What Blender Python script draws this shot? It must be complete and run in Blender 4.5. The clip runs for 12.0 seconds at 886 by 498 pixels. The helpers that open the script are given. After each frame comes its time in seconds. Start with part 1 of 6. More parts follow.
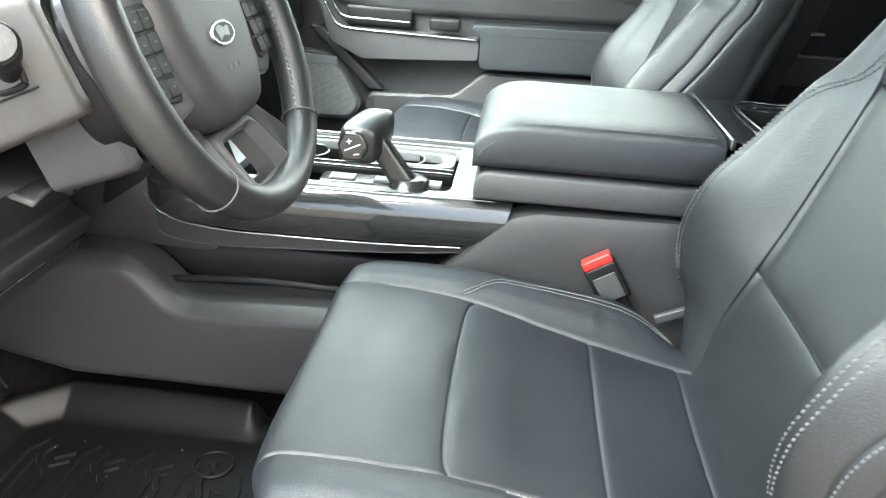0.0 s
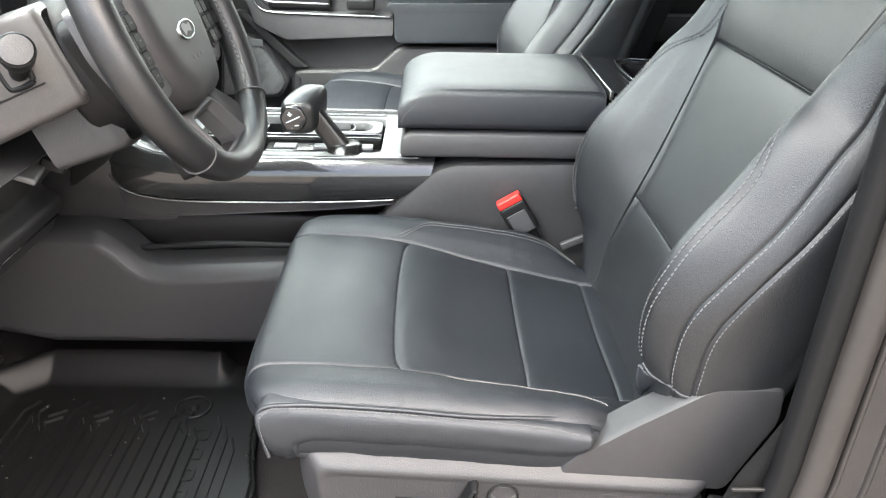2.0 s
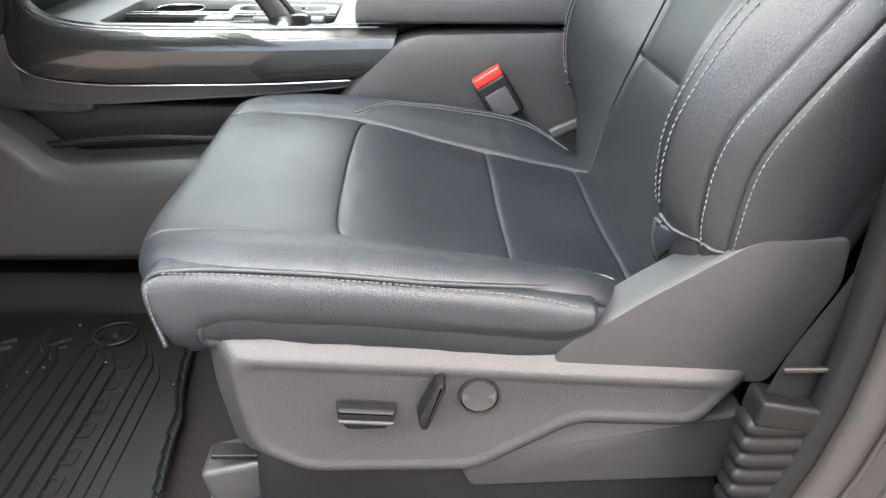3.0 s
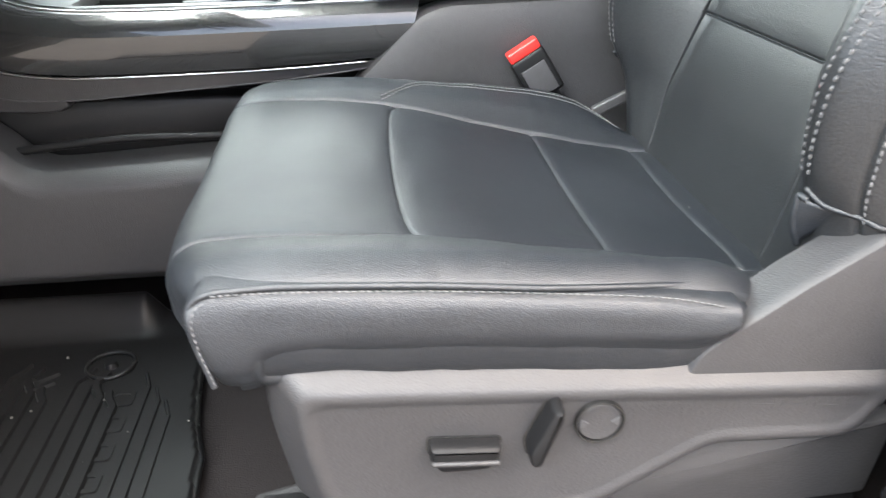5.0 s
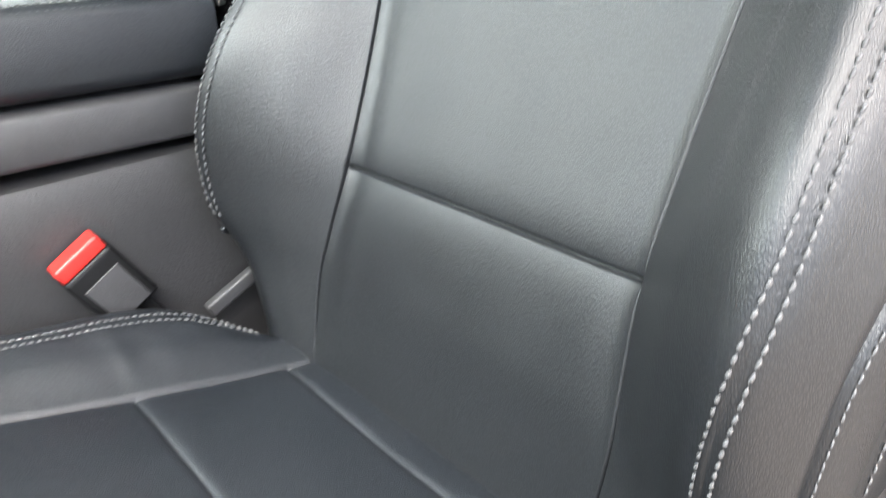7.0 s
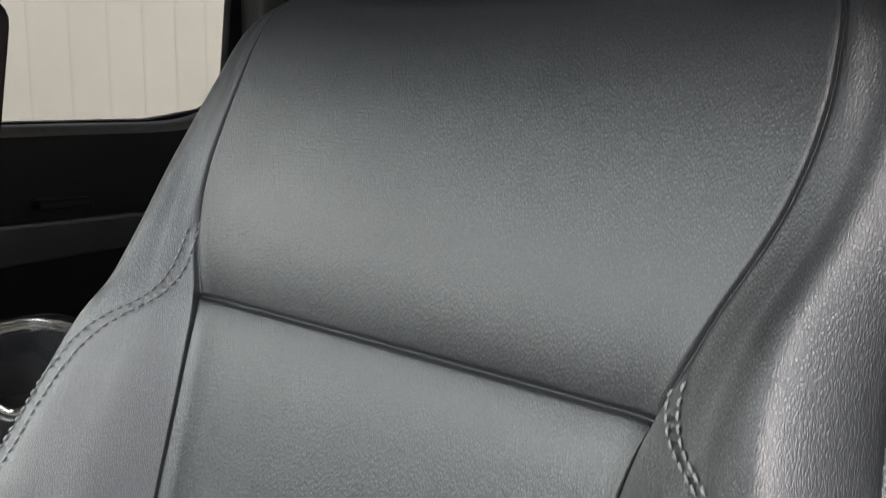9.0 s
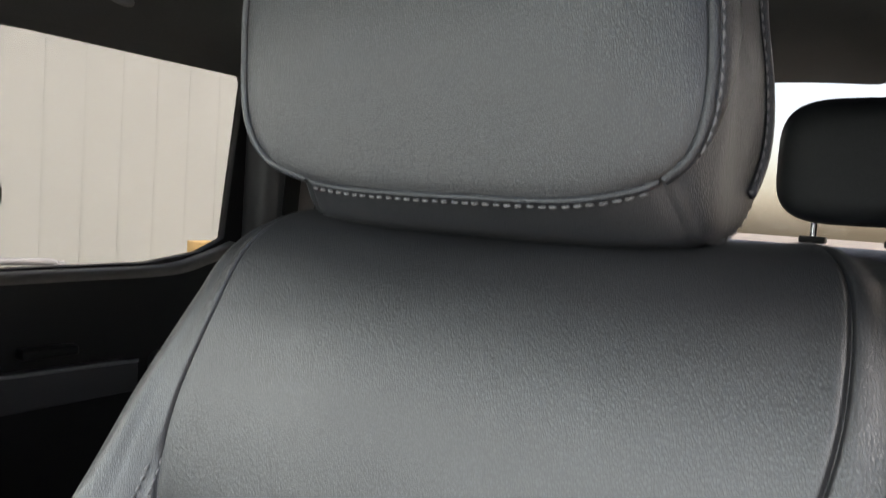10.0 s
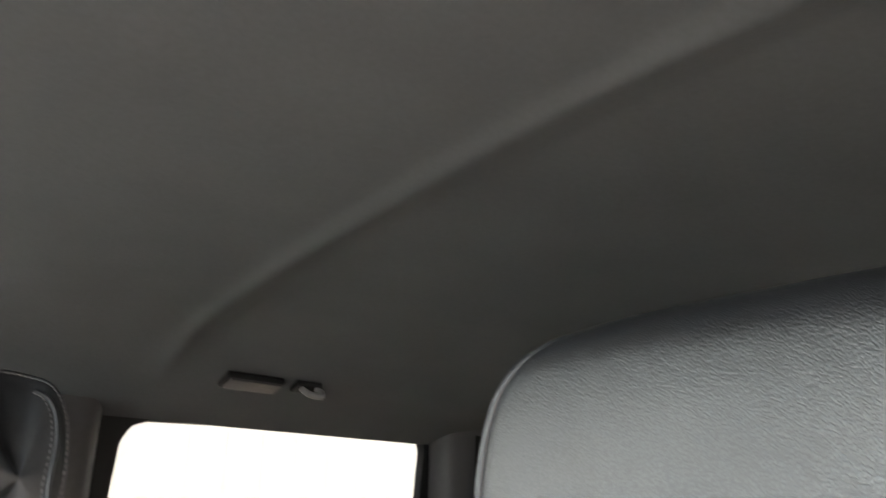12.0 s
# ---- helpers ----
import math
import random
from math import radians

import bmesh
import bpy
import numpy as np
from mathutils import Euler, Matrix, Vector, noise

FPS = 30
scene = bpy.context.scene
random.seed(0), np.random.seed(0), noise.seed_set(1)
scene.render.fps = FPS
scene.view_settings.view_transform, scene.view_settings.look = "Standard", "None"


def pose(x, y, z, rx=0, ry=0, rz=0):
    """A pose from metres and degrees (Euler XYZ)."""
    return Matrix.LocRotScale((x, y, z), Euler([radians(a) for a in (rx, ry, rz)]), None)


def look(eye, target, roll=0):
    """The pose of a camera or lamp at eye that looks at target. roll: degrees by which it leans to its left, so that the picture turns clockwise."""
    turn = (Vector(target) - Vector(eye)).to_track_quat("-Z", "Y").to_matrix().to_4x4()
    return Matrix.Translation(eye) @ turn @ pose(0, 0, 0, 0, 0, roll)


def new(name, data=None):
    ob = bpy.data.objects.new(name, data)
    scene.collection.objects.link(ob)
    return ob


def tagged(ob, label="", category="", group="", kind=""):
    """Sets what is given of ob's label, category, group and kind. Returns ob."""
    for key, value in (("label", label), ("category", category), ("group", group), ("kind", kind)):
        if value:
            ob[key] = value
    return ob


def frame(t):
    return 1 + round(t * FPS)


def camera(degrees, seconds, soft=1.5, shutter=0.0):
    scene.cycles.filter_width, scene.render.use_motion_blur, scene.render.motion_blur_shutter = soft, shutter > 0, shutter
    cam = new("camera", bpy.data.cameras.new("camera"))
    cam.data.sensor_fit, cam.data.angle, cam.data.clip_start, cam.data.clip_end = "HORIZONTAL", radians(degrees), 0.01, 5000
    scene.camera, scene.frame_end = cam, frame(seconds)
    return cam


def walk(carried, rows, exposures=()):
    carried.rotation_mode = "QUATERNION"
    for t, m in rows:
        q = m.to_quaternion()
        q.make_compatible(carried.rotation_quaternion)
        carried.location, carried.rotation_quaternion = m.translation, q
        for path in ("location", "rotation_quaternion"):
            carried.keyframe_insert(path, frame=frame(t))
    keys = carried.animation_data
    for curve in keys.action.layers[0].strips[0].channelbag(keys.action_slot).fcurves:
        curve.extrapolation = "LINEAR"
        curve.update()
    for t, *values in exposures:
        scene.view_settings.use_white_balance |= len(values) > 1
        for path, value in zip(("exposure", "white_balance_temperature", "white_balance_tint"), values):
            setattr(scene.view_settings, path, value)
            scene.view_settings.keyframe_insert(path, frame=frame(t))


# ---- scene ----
CAM = camera(60.6, 12.0, soft=1.1, shutter=0.3)
PATH = [
    (0, -0.0298, -0.7487, 0.9161, 65.46, -3.25, 6.24),
    (0.5, -0.0136, -0.8811, 0.9645, 65.44, -1.99, 2.93),
    (1, -0.0276, -0.9374, 0.9695, 65.18, -1.34, 1.05),
    (1.5, -0.0287, -0.9499, 0.9681, 64.75, -1.01, 0.18),
    (2, -0.0271, -0.9439, 0.9609, 63.68, -1.21, -0.59),
    (2.5, -0.0075, -0.8914, 0.8534, 63.00, -1.17, -1.33),
    (3, 0.0099, -0.8185, 0.7286, 63.13, -0.73, -1.75),
    (3.2, 0.0072, -0.7919, 0.7017, 63.05, -0.42, -1.91),
    (4.8, -0.0472, -0.7203, 0.6670, 62.95, 0.51, -4.83),
    (5, -0.0928, -0.6992, 0.6731, 62.95, 0.70, -6.08),
    (5.5, -0.1798, -0.6150, 0.6829, 62.57, 0.99, -12.54),
    (6, -0.1772, -0.4898, 0.6844, 61.97, 0.98, -22.32),
    (6.5, -0.0790, -0.4097, 0.6777, 63.01, 0.95, -32.27),
    (7, -0.0276, -0.3364, 0.7091, 65.26, 1.05, -41.39),
    (7.2, -0.0428, -0.3128, 0.7274, 67.15, -0.43, -45.38),
    (7.5, -0.0126, -0.2981, 0.7487, 69.50, -0.14, -47.07),
    (7.7, 0.0024, -0.2923, 0.7659, 70.99, 0.05, -48.60),
    (9.3, 0.0750, -0.2490, 0.9216, 80.35, -2.15, -56.01),
    (9.5, 0.0833, -0.2473, 0.9349, 82.17, -2.59, -55.64),
    (10, 0.0997, -0.2372, 0.9778, 86.79, -3.80, -54.93),
    (10.5, 0.1173, -0.2200, 1.0246, 91.51, -3.45, -54.30),
    (10.8, 0.1300, -0.2032, 1.0368, 96.04, -4.81, -53.87),
    (11.2, 0.1224, -0.1926, 1.0621, 100.43, -2.64, -52.46),
    (11.5, 0.1248, -0.1755, 1.0745, 104.51, -2.14, -49.79),
    (12, 0.1000, -0.1632, 1.0901, 109.26, -0.70, -42.89),
]
EXPOSURES = [(0, 2.80, 6300, 2), (1, 2.48, 6400, 6), (3, 2.52, 6500, 10), (5, 2.60, 6400, 9), (6.5, 2.63, 6450, 10), (7.5, 2.80, 6600, 11), (9.5, 2.12, 6800, 14), (10.5, 2.85, 6750, 14), (11.5, 3.2, 6750, 13), (12, 3.55, 6750, 13)]
walk(CAM, [(r[0], pose(*r[1:])) for r in PATH], EXPOSURES)

# ---- light ----
world = bpy.data.worlds.new("sky")
scene.world = world
world.use_nodes = True
wn = world.node_tree.nodes
sky = wn.new("ShaderNodeTexSky")
sky.sky_type = "NISHITA"
sky.sun_disc = False
sky.sun_elevation, sky.sun_rotation = radians(49), radians(139)
sky.air_density, sky.dust_density, sky.ozone_density = 1.0, 4.0, 1.0
wn["Background"].inputs["Strength"].default_value = 0.15
world.node_tree.links.new(sky.outputs[0], wn["Background"].inputs["Color"])
sun = new("sun", bpy.data.lights.new("sun", "SUN"))
sun.data.energy, sun.data.angle, sun.data.color = 2.0, radians(40), (1.0, 0.97, 0.90)
sun.matrix_world = look((-2.6, -3.0, 4.6), (0.0, 0.0, 0.0))
# sky light in the windscreen's opening
front = new("windscreen_sky", bpy.data.lights.new("windscreen_sky", "AREA"))
front.data.shape, front.data.size, front.data.size_y = "RECTANGLE", 1.45, 0.62
front.data.spread = radians(152)
front.data.energy, front.data.color = 7.8, (0.91, 1.0, 0.97)
front.matrix_world = look((-0.675, 0.43, 1.075), (-0.24, 0.43, 0.17))

# sky light in the passenger window's opening
beside = new("side_window_sky", bpy.data.lights.new("side_window_sky", "AREA"))
beside.data.shape, beside.data.size, beside.data.size_y = "RECTANGLE", 0.95, 0.33
beside.data.energy, beside.data.color = 0.6, (0.93, 1.0, 0.97)
beside.data.spread = radians(95)
beside.matrix_world = look((-0.05, 1.255, 1.06), (-0.02, 0.60, 0.66))

# ---- materials ----


def material(name, base, rough=0.5, metal=0.0, coat=0.0, spec=0.5):
    m = bpy.data.materials.new(name)
    m.use_nodes = True
    n = m.node_tree.nodes
    p = n["Principled BSDF"]
    p.inputs["Base Color"].default_value = (*base, 1)
    p.inputs["Roughness"].default_value = rough
    p.inputs["Metallic"].default_value = metal
    p.inputs["Coat Weight"].default_value = coat
    p.inputs["Specular IOR Level"].default_value = spec
    return m, n, m.node_tree.links, p


def coords(n, l, scale):
    tc = n.new("ShaderNodeTexCoord")
    mp = n.new("ShaderNodeMapping")
    mp.inputs["Scale"].default_value = scale
    l.new(tc.outputs["Object"], mp.inputs["Vector"])
    return mp.outputs["Vector"]


def varied(n, l, p, base, amount, scale, rough=None, spread=0.08):
    """Two scales of change in colour, and one in roughness."""
    v = coords(n, l, (1, 1, 1))
    a = n.new("ShaderNodeTexNoise")
    a.inputs["Scale"].default_value, a.inputs["Detail"].default_value = scale, 5
    l.new(v, a.inputs["Vector"])
    b = n.new("ShaderNodeTexNoise")
    b.inputs["Scale"].default_value, b.inputs["Detail"].default_value = scale * 23, 3
    l.new(v, b.inputs["Vector"])
    s = n.new("ShaderNodeMath")
    s.operation = "ADD"
    l.new(a.outputs["Fac"], s.inputs[0])
    l.new(b.outputs["Fac"], s.inputs[1])
    r = n.new("ShaderNodeMapRange")
    r.inputs["From Min"].default_value, r.inputs["From Max"].default_value = 0.7, 1.3
    l.new(s.outputs[0], r.inputs["Value"])
    mix = n.new("ShaderNodeMix")
    mix.data_type = "RGBA"
    mix.inputs["A"].default_value = (*[c * (1 - amount) for c in base], 1)
    mix.inputs["B"].default_value = (*[c * (1 + amount) for c in base], 1)
    l.new(r.outputs[0], mix.inputs["Factor"])
    l.new(mix.outputs["Result"], p.inputs["Base Color"])
    if rough is not None:
        q = n.new("ShaderNodeMapRange")
        q.inputs["From Min"].default_value, q.inputs["From Max"].default_value = 0.3, 0.7
        q.inputs["To Min"].default_value, q.inputs["To Max"].default_value = rough - spread, rough + spread
        l.new(a.outputs["Fac"], q.inputs["Value"])
        l.new(q.outputs[0], p.inputs["Roughness"])
    return v


def bump(n, l, p, height, strength, distance, after=None):
    b = n.new("ShaderNodeBump")
    b.inputs["Strength"].default_value, b.inputs["Distance"].default_value = strength, distance
    l.new(height, b.inputs["Height"])
    if after:
        l.new(after.outputs[0], b.inputs["Normal"])
    l.new(b.outputs[0], p.inputs["Normal"])
    return b


def leather(name, base, rough, grain=1.0, stretch=(1, 1, 1), size=420, spec=0.62):
    """Embossed hide: pebbles of uneven height, parted by fine valleys, over slow creases."""
    m, n, l, p = material(name, base, rough, spec=spec)
    varied(n, l, p, base, 0.12, 7, rough, 0.05)
    v = coords(n, l, stretch)
    warp = n.new("ShaderNodeTexNoise")
    warp.inputs["Scale"].default_value, warp.inputs["Detail"].default_value = size * 0.4, 3
    l.new(v, warp.inputs["Vector"])
    off = n.new("ShaderNodeVectorMath")
    off.operation = "MULTIPLY_ADD"
    off.inputs[1].default_value = (1.1 / size, 1.1 / size, 1.1 / size)
    l.new(warp.outputs["Color"], off.inputs[0])
    l.new(v, off.inputs[2])
    cell = n.new("ShaderNodeTexVoronoi")
    cell.feature = "DISTANCE_TO_EDGE"
    cell.inputs["Scale"].default_value = size
    l.new(off.outputs[0], cell.inputs["Vector"])
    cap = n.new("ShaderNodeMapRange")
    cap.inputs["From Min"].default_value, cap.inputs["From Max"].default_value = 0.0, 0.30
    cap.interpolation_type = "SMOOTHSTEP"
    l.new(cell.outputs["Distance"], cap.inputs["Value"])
    fine = n.new("ShaderNodeTexNoise")
    fine.inputs["Scale"].default_value, fine.inputs["Detail"].default_value = size * 1.3, 4
    l.new(v, fine.inputs["Vector"])
    both = n.new("ShaderNodeMath")
    both.operation = "MULTIPLY_ADD"
    both.inputs[1].default_value = 0.25
    l.new(fine.outputs["Fac"], both.inputs[0])
    l.new(cap.outputs[0], both.inputs[2])
    crease = n.new("ShaderNodeTexNoise")
    crease.inputs["Scale"].default_value, crease.inputs["Detail"].default_value = 38, 6
    crease.inputs["Roughness"].default_value = 0.6
    l.new(v, crease.inputs["Vector"])
    # cavity shade put into the specular: weaker in the valleys, stronger on the pebbles
    cavity_spec = n.new("ShaderNodeMapRange")
    cavity_spec.inputs["To Min"].default_value, cavity_spec.inputs["To Max"].default_value = spec * (1 - 0.22 * min(1.0, grain)), spec * 1.06
    l.new(cap.outputs[0], cavity_spec.inputs["Value"])
    l.new(cavity_spec.outputs[0], p.inputs["Specular IOR Level"])
    soft = bump(n, l, p, crease.outputs["Fac"], 0.010, 0.01)
    bump(n, l, p, both.outputs[0], 0.36 * grain, 0.0007, soft)
    return m


def plastic(name, base, rough, grain=0.45, scale=650, spec=0.5):
    m, n, l, p = material(name, base, rough, spec=spec)
    v = varied(n, l, p, base, 0.10, 5, rough, 0.05)
    t = n.new("ShaderNodeTexNoise")
    t.inputs["Scale"].default_value, t.inputs["Detail"].default_value = scale, 2
    l.new(v, t.inputs["Vector"])
    bump(n, l, p, t.outputs["Fac"], grain, 0.0006)
    return m


def fabric(name, base, scale=700, strength=0.6, amount=0.22):
    m, n, l, p = material(name, base, 0.95, spec=0.2)
    v = varied(n, l, p, base, amount, 9)
    t = n.new("ShaderNodeTexNoise")
    t.inputs["Scale"].default_value, t.inputs["Detail"].default_value = scale, 4
    l.new(v, t.inputs["Vector"])
    bump(n, l, p, t.outputs["Fac"], strength, 0.0015)
    return m


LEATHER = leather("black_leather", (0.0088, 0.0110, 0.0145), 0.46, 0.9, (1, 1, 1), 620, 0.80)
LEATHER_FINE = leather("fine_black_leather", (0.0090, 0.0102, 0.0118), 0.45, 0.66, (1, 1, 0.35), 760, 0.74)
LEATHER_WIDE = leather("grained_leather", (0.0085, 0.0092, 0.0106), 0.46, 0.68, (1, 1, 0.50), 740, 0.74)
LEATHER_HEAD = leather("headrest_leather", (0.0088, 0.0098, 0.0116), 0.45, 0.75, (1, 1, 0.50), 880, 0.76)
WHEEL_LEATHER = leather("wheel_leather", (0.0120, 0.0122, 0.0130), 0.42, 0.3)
PLASTIC = plastic("grained_black_plastic", (0.027, 0.0264, 0.0278), 0.48, 0.7, 560)
# low specular deep black; in recesses its colour also stands in for shade
PLASTIC_DARK = plastic("deep_black_and_shade_plastic", (0.0060, 0.0060, 0.0065), 0.48, 0.45, 650, 0.26)
PLASTIC_GREY = plastic("charcoal_plastic", (0.044, 0.0435, 0.046), 0.48)
RUBBER = plastic("black_rubber", (0.0060, 0.0060, 0.0063), 0.44, 0.2, 300, 0.26)
SEAL = plastic("door_seal_rubber", (0.010, 0.0095, 0.0092), 0.45, 0.1)
# lighter, warmer copy of the seal rubber, with ground light in its colour
DOOR_SEAL = plastic("warm_lit_seal_rubber", (0.030, 0.0265, 0.0245), 0.5, 0.1)
SILL_GREY = plastic("warm_grey_plastic", (0.12, 0.112, 0.10), 0.5, 0.2)
CARPET = fabric("black_carpet", (0.014, 0.012, 0.012), 500, 1.0)
HEADLINER = fabric("charcoal_headliner_cloth", (0.078, 0.084, 0.086), 1400, 0.25, 0.07)
WEBBING = fabric("black_belt_webbing", (0.007, 0.007, 0.007), 600, 0.8)
THREAD = fabric("light_grey_thread", (0.132, 0.132, 0.135), 900, 0.3)
CHROME = material("satin_chrome", (0.38, 0.38, 0.385), 0.24, 1.0)[0]
COLUMN_GREY = plastic("warm_charcoal_plastic", (0.062, 0.058, 0.056), 0.50, 0.5)
SPOKE_GREY = plastic("dark_satin_grey", (0.050, 0.050, 0.053), 0.40, 0.05)
SILVER = plastic("satin_silver_plastic", (0.12, 0.124, 0.128), 0.44, 0.03)
GLOSS = material("gloss_black", (0.012, 0.012, 0.013), 0.08, 0.0, 0.6)[0]
RED = material("red_plastic", (0.55, 0.025, 0.02), 0.38)[0]
STEEL = plastic("bare_steel", (0.17, 0.17, 0.175), 0.42, 0.1)
DIM_INK = material("grey_print", (0.07, 0.07, 0.073), 0.6)[0]
GLOSS_STALK = material("smooth_black_plastic", (0.010, 0.010, 0.010), 0.24)[0]
GRIP = plastic("satin_black_grip", (0.0085, 0.0085, 0.009), 0.32, 0.05)
WHITE_INK = material("white_print", (0.50, 0.51, 0.52), 0.5)[0]
YELLOW = material("yellow_label", (0.75, 0.50, 0.02), 0.45)[0]
PAINT = material("black_car_paint", (0.010, 0.010, 0.011), 0.12, 0.0, 1.0)[0]


def make_trim():
    """Smoky grey lacquered trim with a fine brushed grain."""
    base = (0.030, 0.029, 0.0285)
    m, n, l, p = material("lacquered_grey_trim", base, 0.25, 0.1, 1.0)
    p.inputs["Coat Roughness"].default_value = 0.05
    v = coords(n, l, (3, 60, 60))
    t = n.new("ShaderNodeTexNoise")
    t.inputs["Scale"].default_value, t.inputs["Detail"].default_value = 9, 6
    l.new(v, t.inputs["Vector"])
    mix = n.new("ShaderNodeMix")
    mix.data_type = "RGBA"
    mix.inputs["A"].default_value = (0.0100, 0.0104, 0.0110, 1)
    mix.inputs["B"].default_value = (0.0290, 0.0300, 0.0315, 1)
    l.new(t.outputs["Fac"], mix.inputs["Factor"])
    l.new(mix.outputs["Result"], p.inputs["Base Color"])
    return m


TRIM = make_trim()


def make_glass(name, tint):
    m, n, l, p = material(name, tint, 0.0)
    p.inputs["Transmission Weight"].default_value = 1.0
    p.inputs["IOR"].default_value = 1.12
    return m


GLASS = make_glass("window_glass", (0.93, 0.95, 0.95))
GREEN_GLASS = make_glass("windscreen_glass", (0.86, 0.93, 0.88))
PRIVACY_GLASS = make_glass("privacy_glass", (0.36, 0.36, 0.35))


def make_mesh_grille():
    m, n, l, p = material("speaker_mesh", (0.12, 0.12, 0.124), 0.5, 0.3)
    v = coords(n, l, (1, 1, 1))
    c = n.new("ShaderNodeTexVoronoi")
    c.inputs["Scale"].default_value = 330
    c.inputs["Randomness"].default_value = 0.0
    l.new(v, c.inputs["Vector"])
    r = n.new("ShaderNodeMapRange")
    r.inputs["From Min"].default_value, r.inputs["From Max"].default_value = 0.25, 0.5
    l.new(c.outputs["Distance"], r.inputs["Value"])
    mix = n.new("ShaderNodeMix")
    mix.data_type = "RGBA"
    mix.inputs["A"].default_value = (0.04, 0.04, 0.04, 1)
    mix.inputs["B"].default_value = (0.22, 0.22, 0.225, 1)
    l.new(r.outputs[0], mix.inputs["Factor"])
    l.new(mix.outputs["Result"], p.inputs["Base Color"])
    bump(n, l, p, r.outputs[0], 0.8, 0.001)
    return m


GRILLE = make_mesh_grille()


def make_siding():
    base = (0.262, 0.270, 0.250)
    m, n, l, p = material("cream_metal_siding", base, 0.55)
    varied(n, l, p, base, 0.06, 0.7)
    return m


SIDING = make_siding()
ASPHALT = fabric("grey_asphalt", (0.27, 0.235, 0.20), 60, 0.4)

# ---- shape helpers ----


def link(name, verts, faces, mat, parent=None, label="", smooth=True):
    me = bpy.data.meshes.new(name)
    me.from_pydata([tuple(map(float, v)) for v in verts], [], faces)
    me.update()
    if smooth:
        me.shade_smooth()
    me.materials.append(mat)
    ob = new(name, me)
    if parent is not None:
        adopt(ob, parent)
    if label:
        tagged(ob, label)
    return ob


def origin_of(ob):
    at = Vector(ob.location)
    return at if ob.parent is None else at + origin_of(ob.parent) + ob.matrix_parent_inverse.translation


def adopt(ob, parent):
    """Makes ob a part of parent; its mesh stays where it is in the world."""
    ob.parent = parent
    ob.matrix_parent_inverse = Matrix.Translation(-origin_of(parent))


def part(name, bm, mat, parent=None, label="", smooth=True):
    me = bpy.data.meshes.new(name)
    bmesh.ops.recalc_face_normals(bm, faces=bm.faces)
    bm.to_mesh(me)
    bm.free()
    if smooth:
        me.shade_smooth()
        me.set_sharp_from_angle(angle=radians(38))
    me.materials.append(mat)
    ob = new(name, me)
    if parent is not None:
        adopt(ob, parent)
    if label:
        tagged(ob, label)
    return ob


def thing(name, at, label, category, group="", kind=""):
    ob = new(name)
    ob.location = at
    ob.empty_display_size = 0.02
    return tagged(ob, label, category, group, kind)


def bevel(bm, width, segments=3, angle=25):
    if width > 0:
        edges = [e for e in bm.edges if len(e.link_faces) == 2 and e.calc_face_angle(0) > radians(angle)]
        bmesh.ops.bevel(bm, geom=edges, offset=width, segments=segments, affect="EDGES", profile=0.6, clamp_overlap=True)
    return bm


def box_bm(centre, size, r=0.0, turn=(0, 0, 0), segments=3):
    bm = bmesh.new()
    bmesh.ops.create_cube(bm, size=1)
    bmesh.ops.scale(bm, vec=size, verts=bm.verts)
    bevel(bm, r, segments)
    bmesh.ops.transform(bm, matrix=pose(*centre, *turn), verts=bm.verts)
    return bm


def place3(axis, a, b, h):
    return {"x": (h, a, b), "y": (a, h, b), "z": (a, b, h)}[axis]


def prism_bm(outline, axis, lo, hi, r=0.0, segments=3):
    """An outline in the plane across an axis, drawn out from lo to hi."""
    bm = bmesh.new()
    low = [bm.verts.new(place3(axis, a, b, lo)) for a, b in outline]
    top = [bm.verts.new(place3(axis, a, b, hi)) for a, b in outline]
    bm.faces.new(low)
    bm.faces.new(top)
    for i in range(len(outline)):
        j = (i + 1) % len(outline)
        bm.faces.new((low[i], low[j], top[j], top[i]))
    bmesh.ops.recalc_face_normals(bm, faces=bm.faces)
    return bevel(bm, r, segments)


def framed_bm(outline, hole, axis, lo, hi, r=0.0):
    """A plate with an opening through it; both outlines have as many corners."""
    bm = bmesh.new()
    rings = [[bm.verts.new(place3(axis, a, b, h)) for a, b in pts] for h in (lo, hi) for pts in (outline, hole)]
    k = len(outline)
    for i in range(k):
        j = (i + 1) % k
        bm.faces.new((rings[0][i], rings[0][j], rings[1][j], rings[1][i]))
        bm.faces.new((rings[2][i], rings[3][i], rings[3][j], rings[2][j]))
        bm.faces.new((rings[0][i], rings[2][i], rings[2][j], rings[0][j]))
        bm.faces.new((rings[1][i], rings[1][j], rings[3][j], rings[3][i]))
    bmesh.ops.recalc_face_normals(bm, faces=bm.faces)
    return bevel(bm, r, 2)


def inset(outline, d):
    """The outline drawn in by d."""
    pts = [Vector(p) for p in outline]
    area = sum(a.x * b.y - b.x * a.y for a, b in zip(pts, pts[1:] + pts[:1]))
    s = 1 if area > 0 else -1
    out = []
    for i, p in enumerate(pts):
        e, f = (p - pts[i - 1]).normalized(), (pts[(i + 1) % len(pts)] - p).normalized()
        n = Vector((-e.y - f.y, e.x + f.x)) * s
        n.normalize()
        c = max(0.45, n.dot(Vector((-e.y, e.x)) * s))
        out.append(tuple(p + n * d / c))
    return out


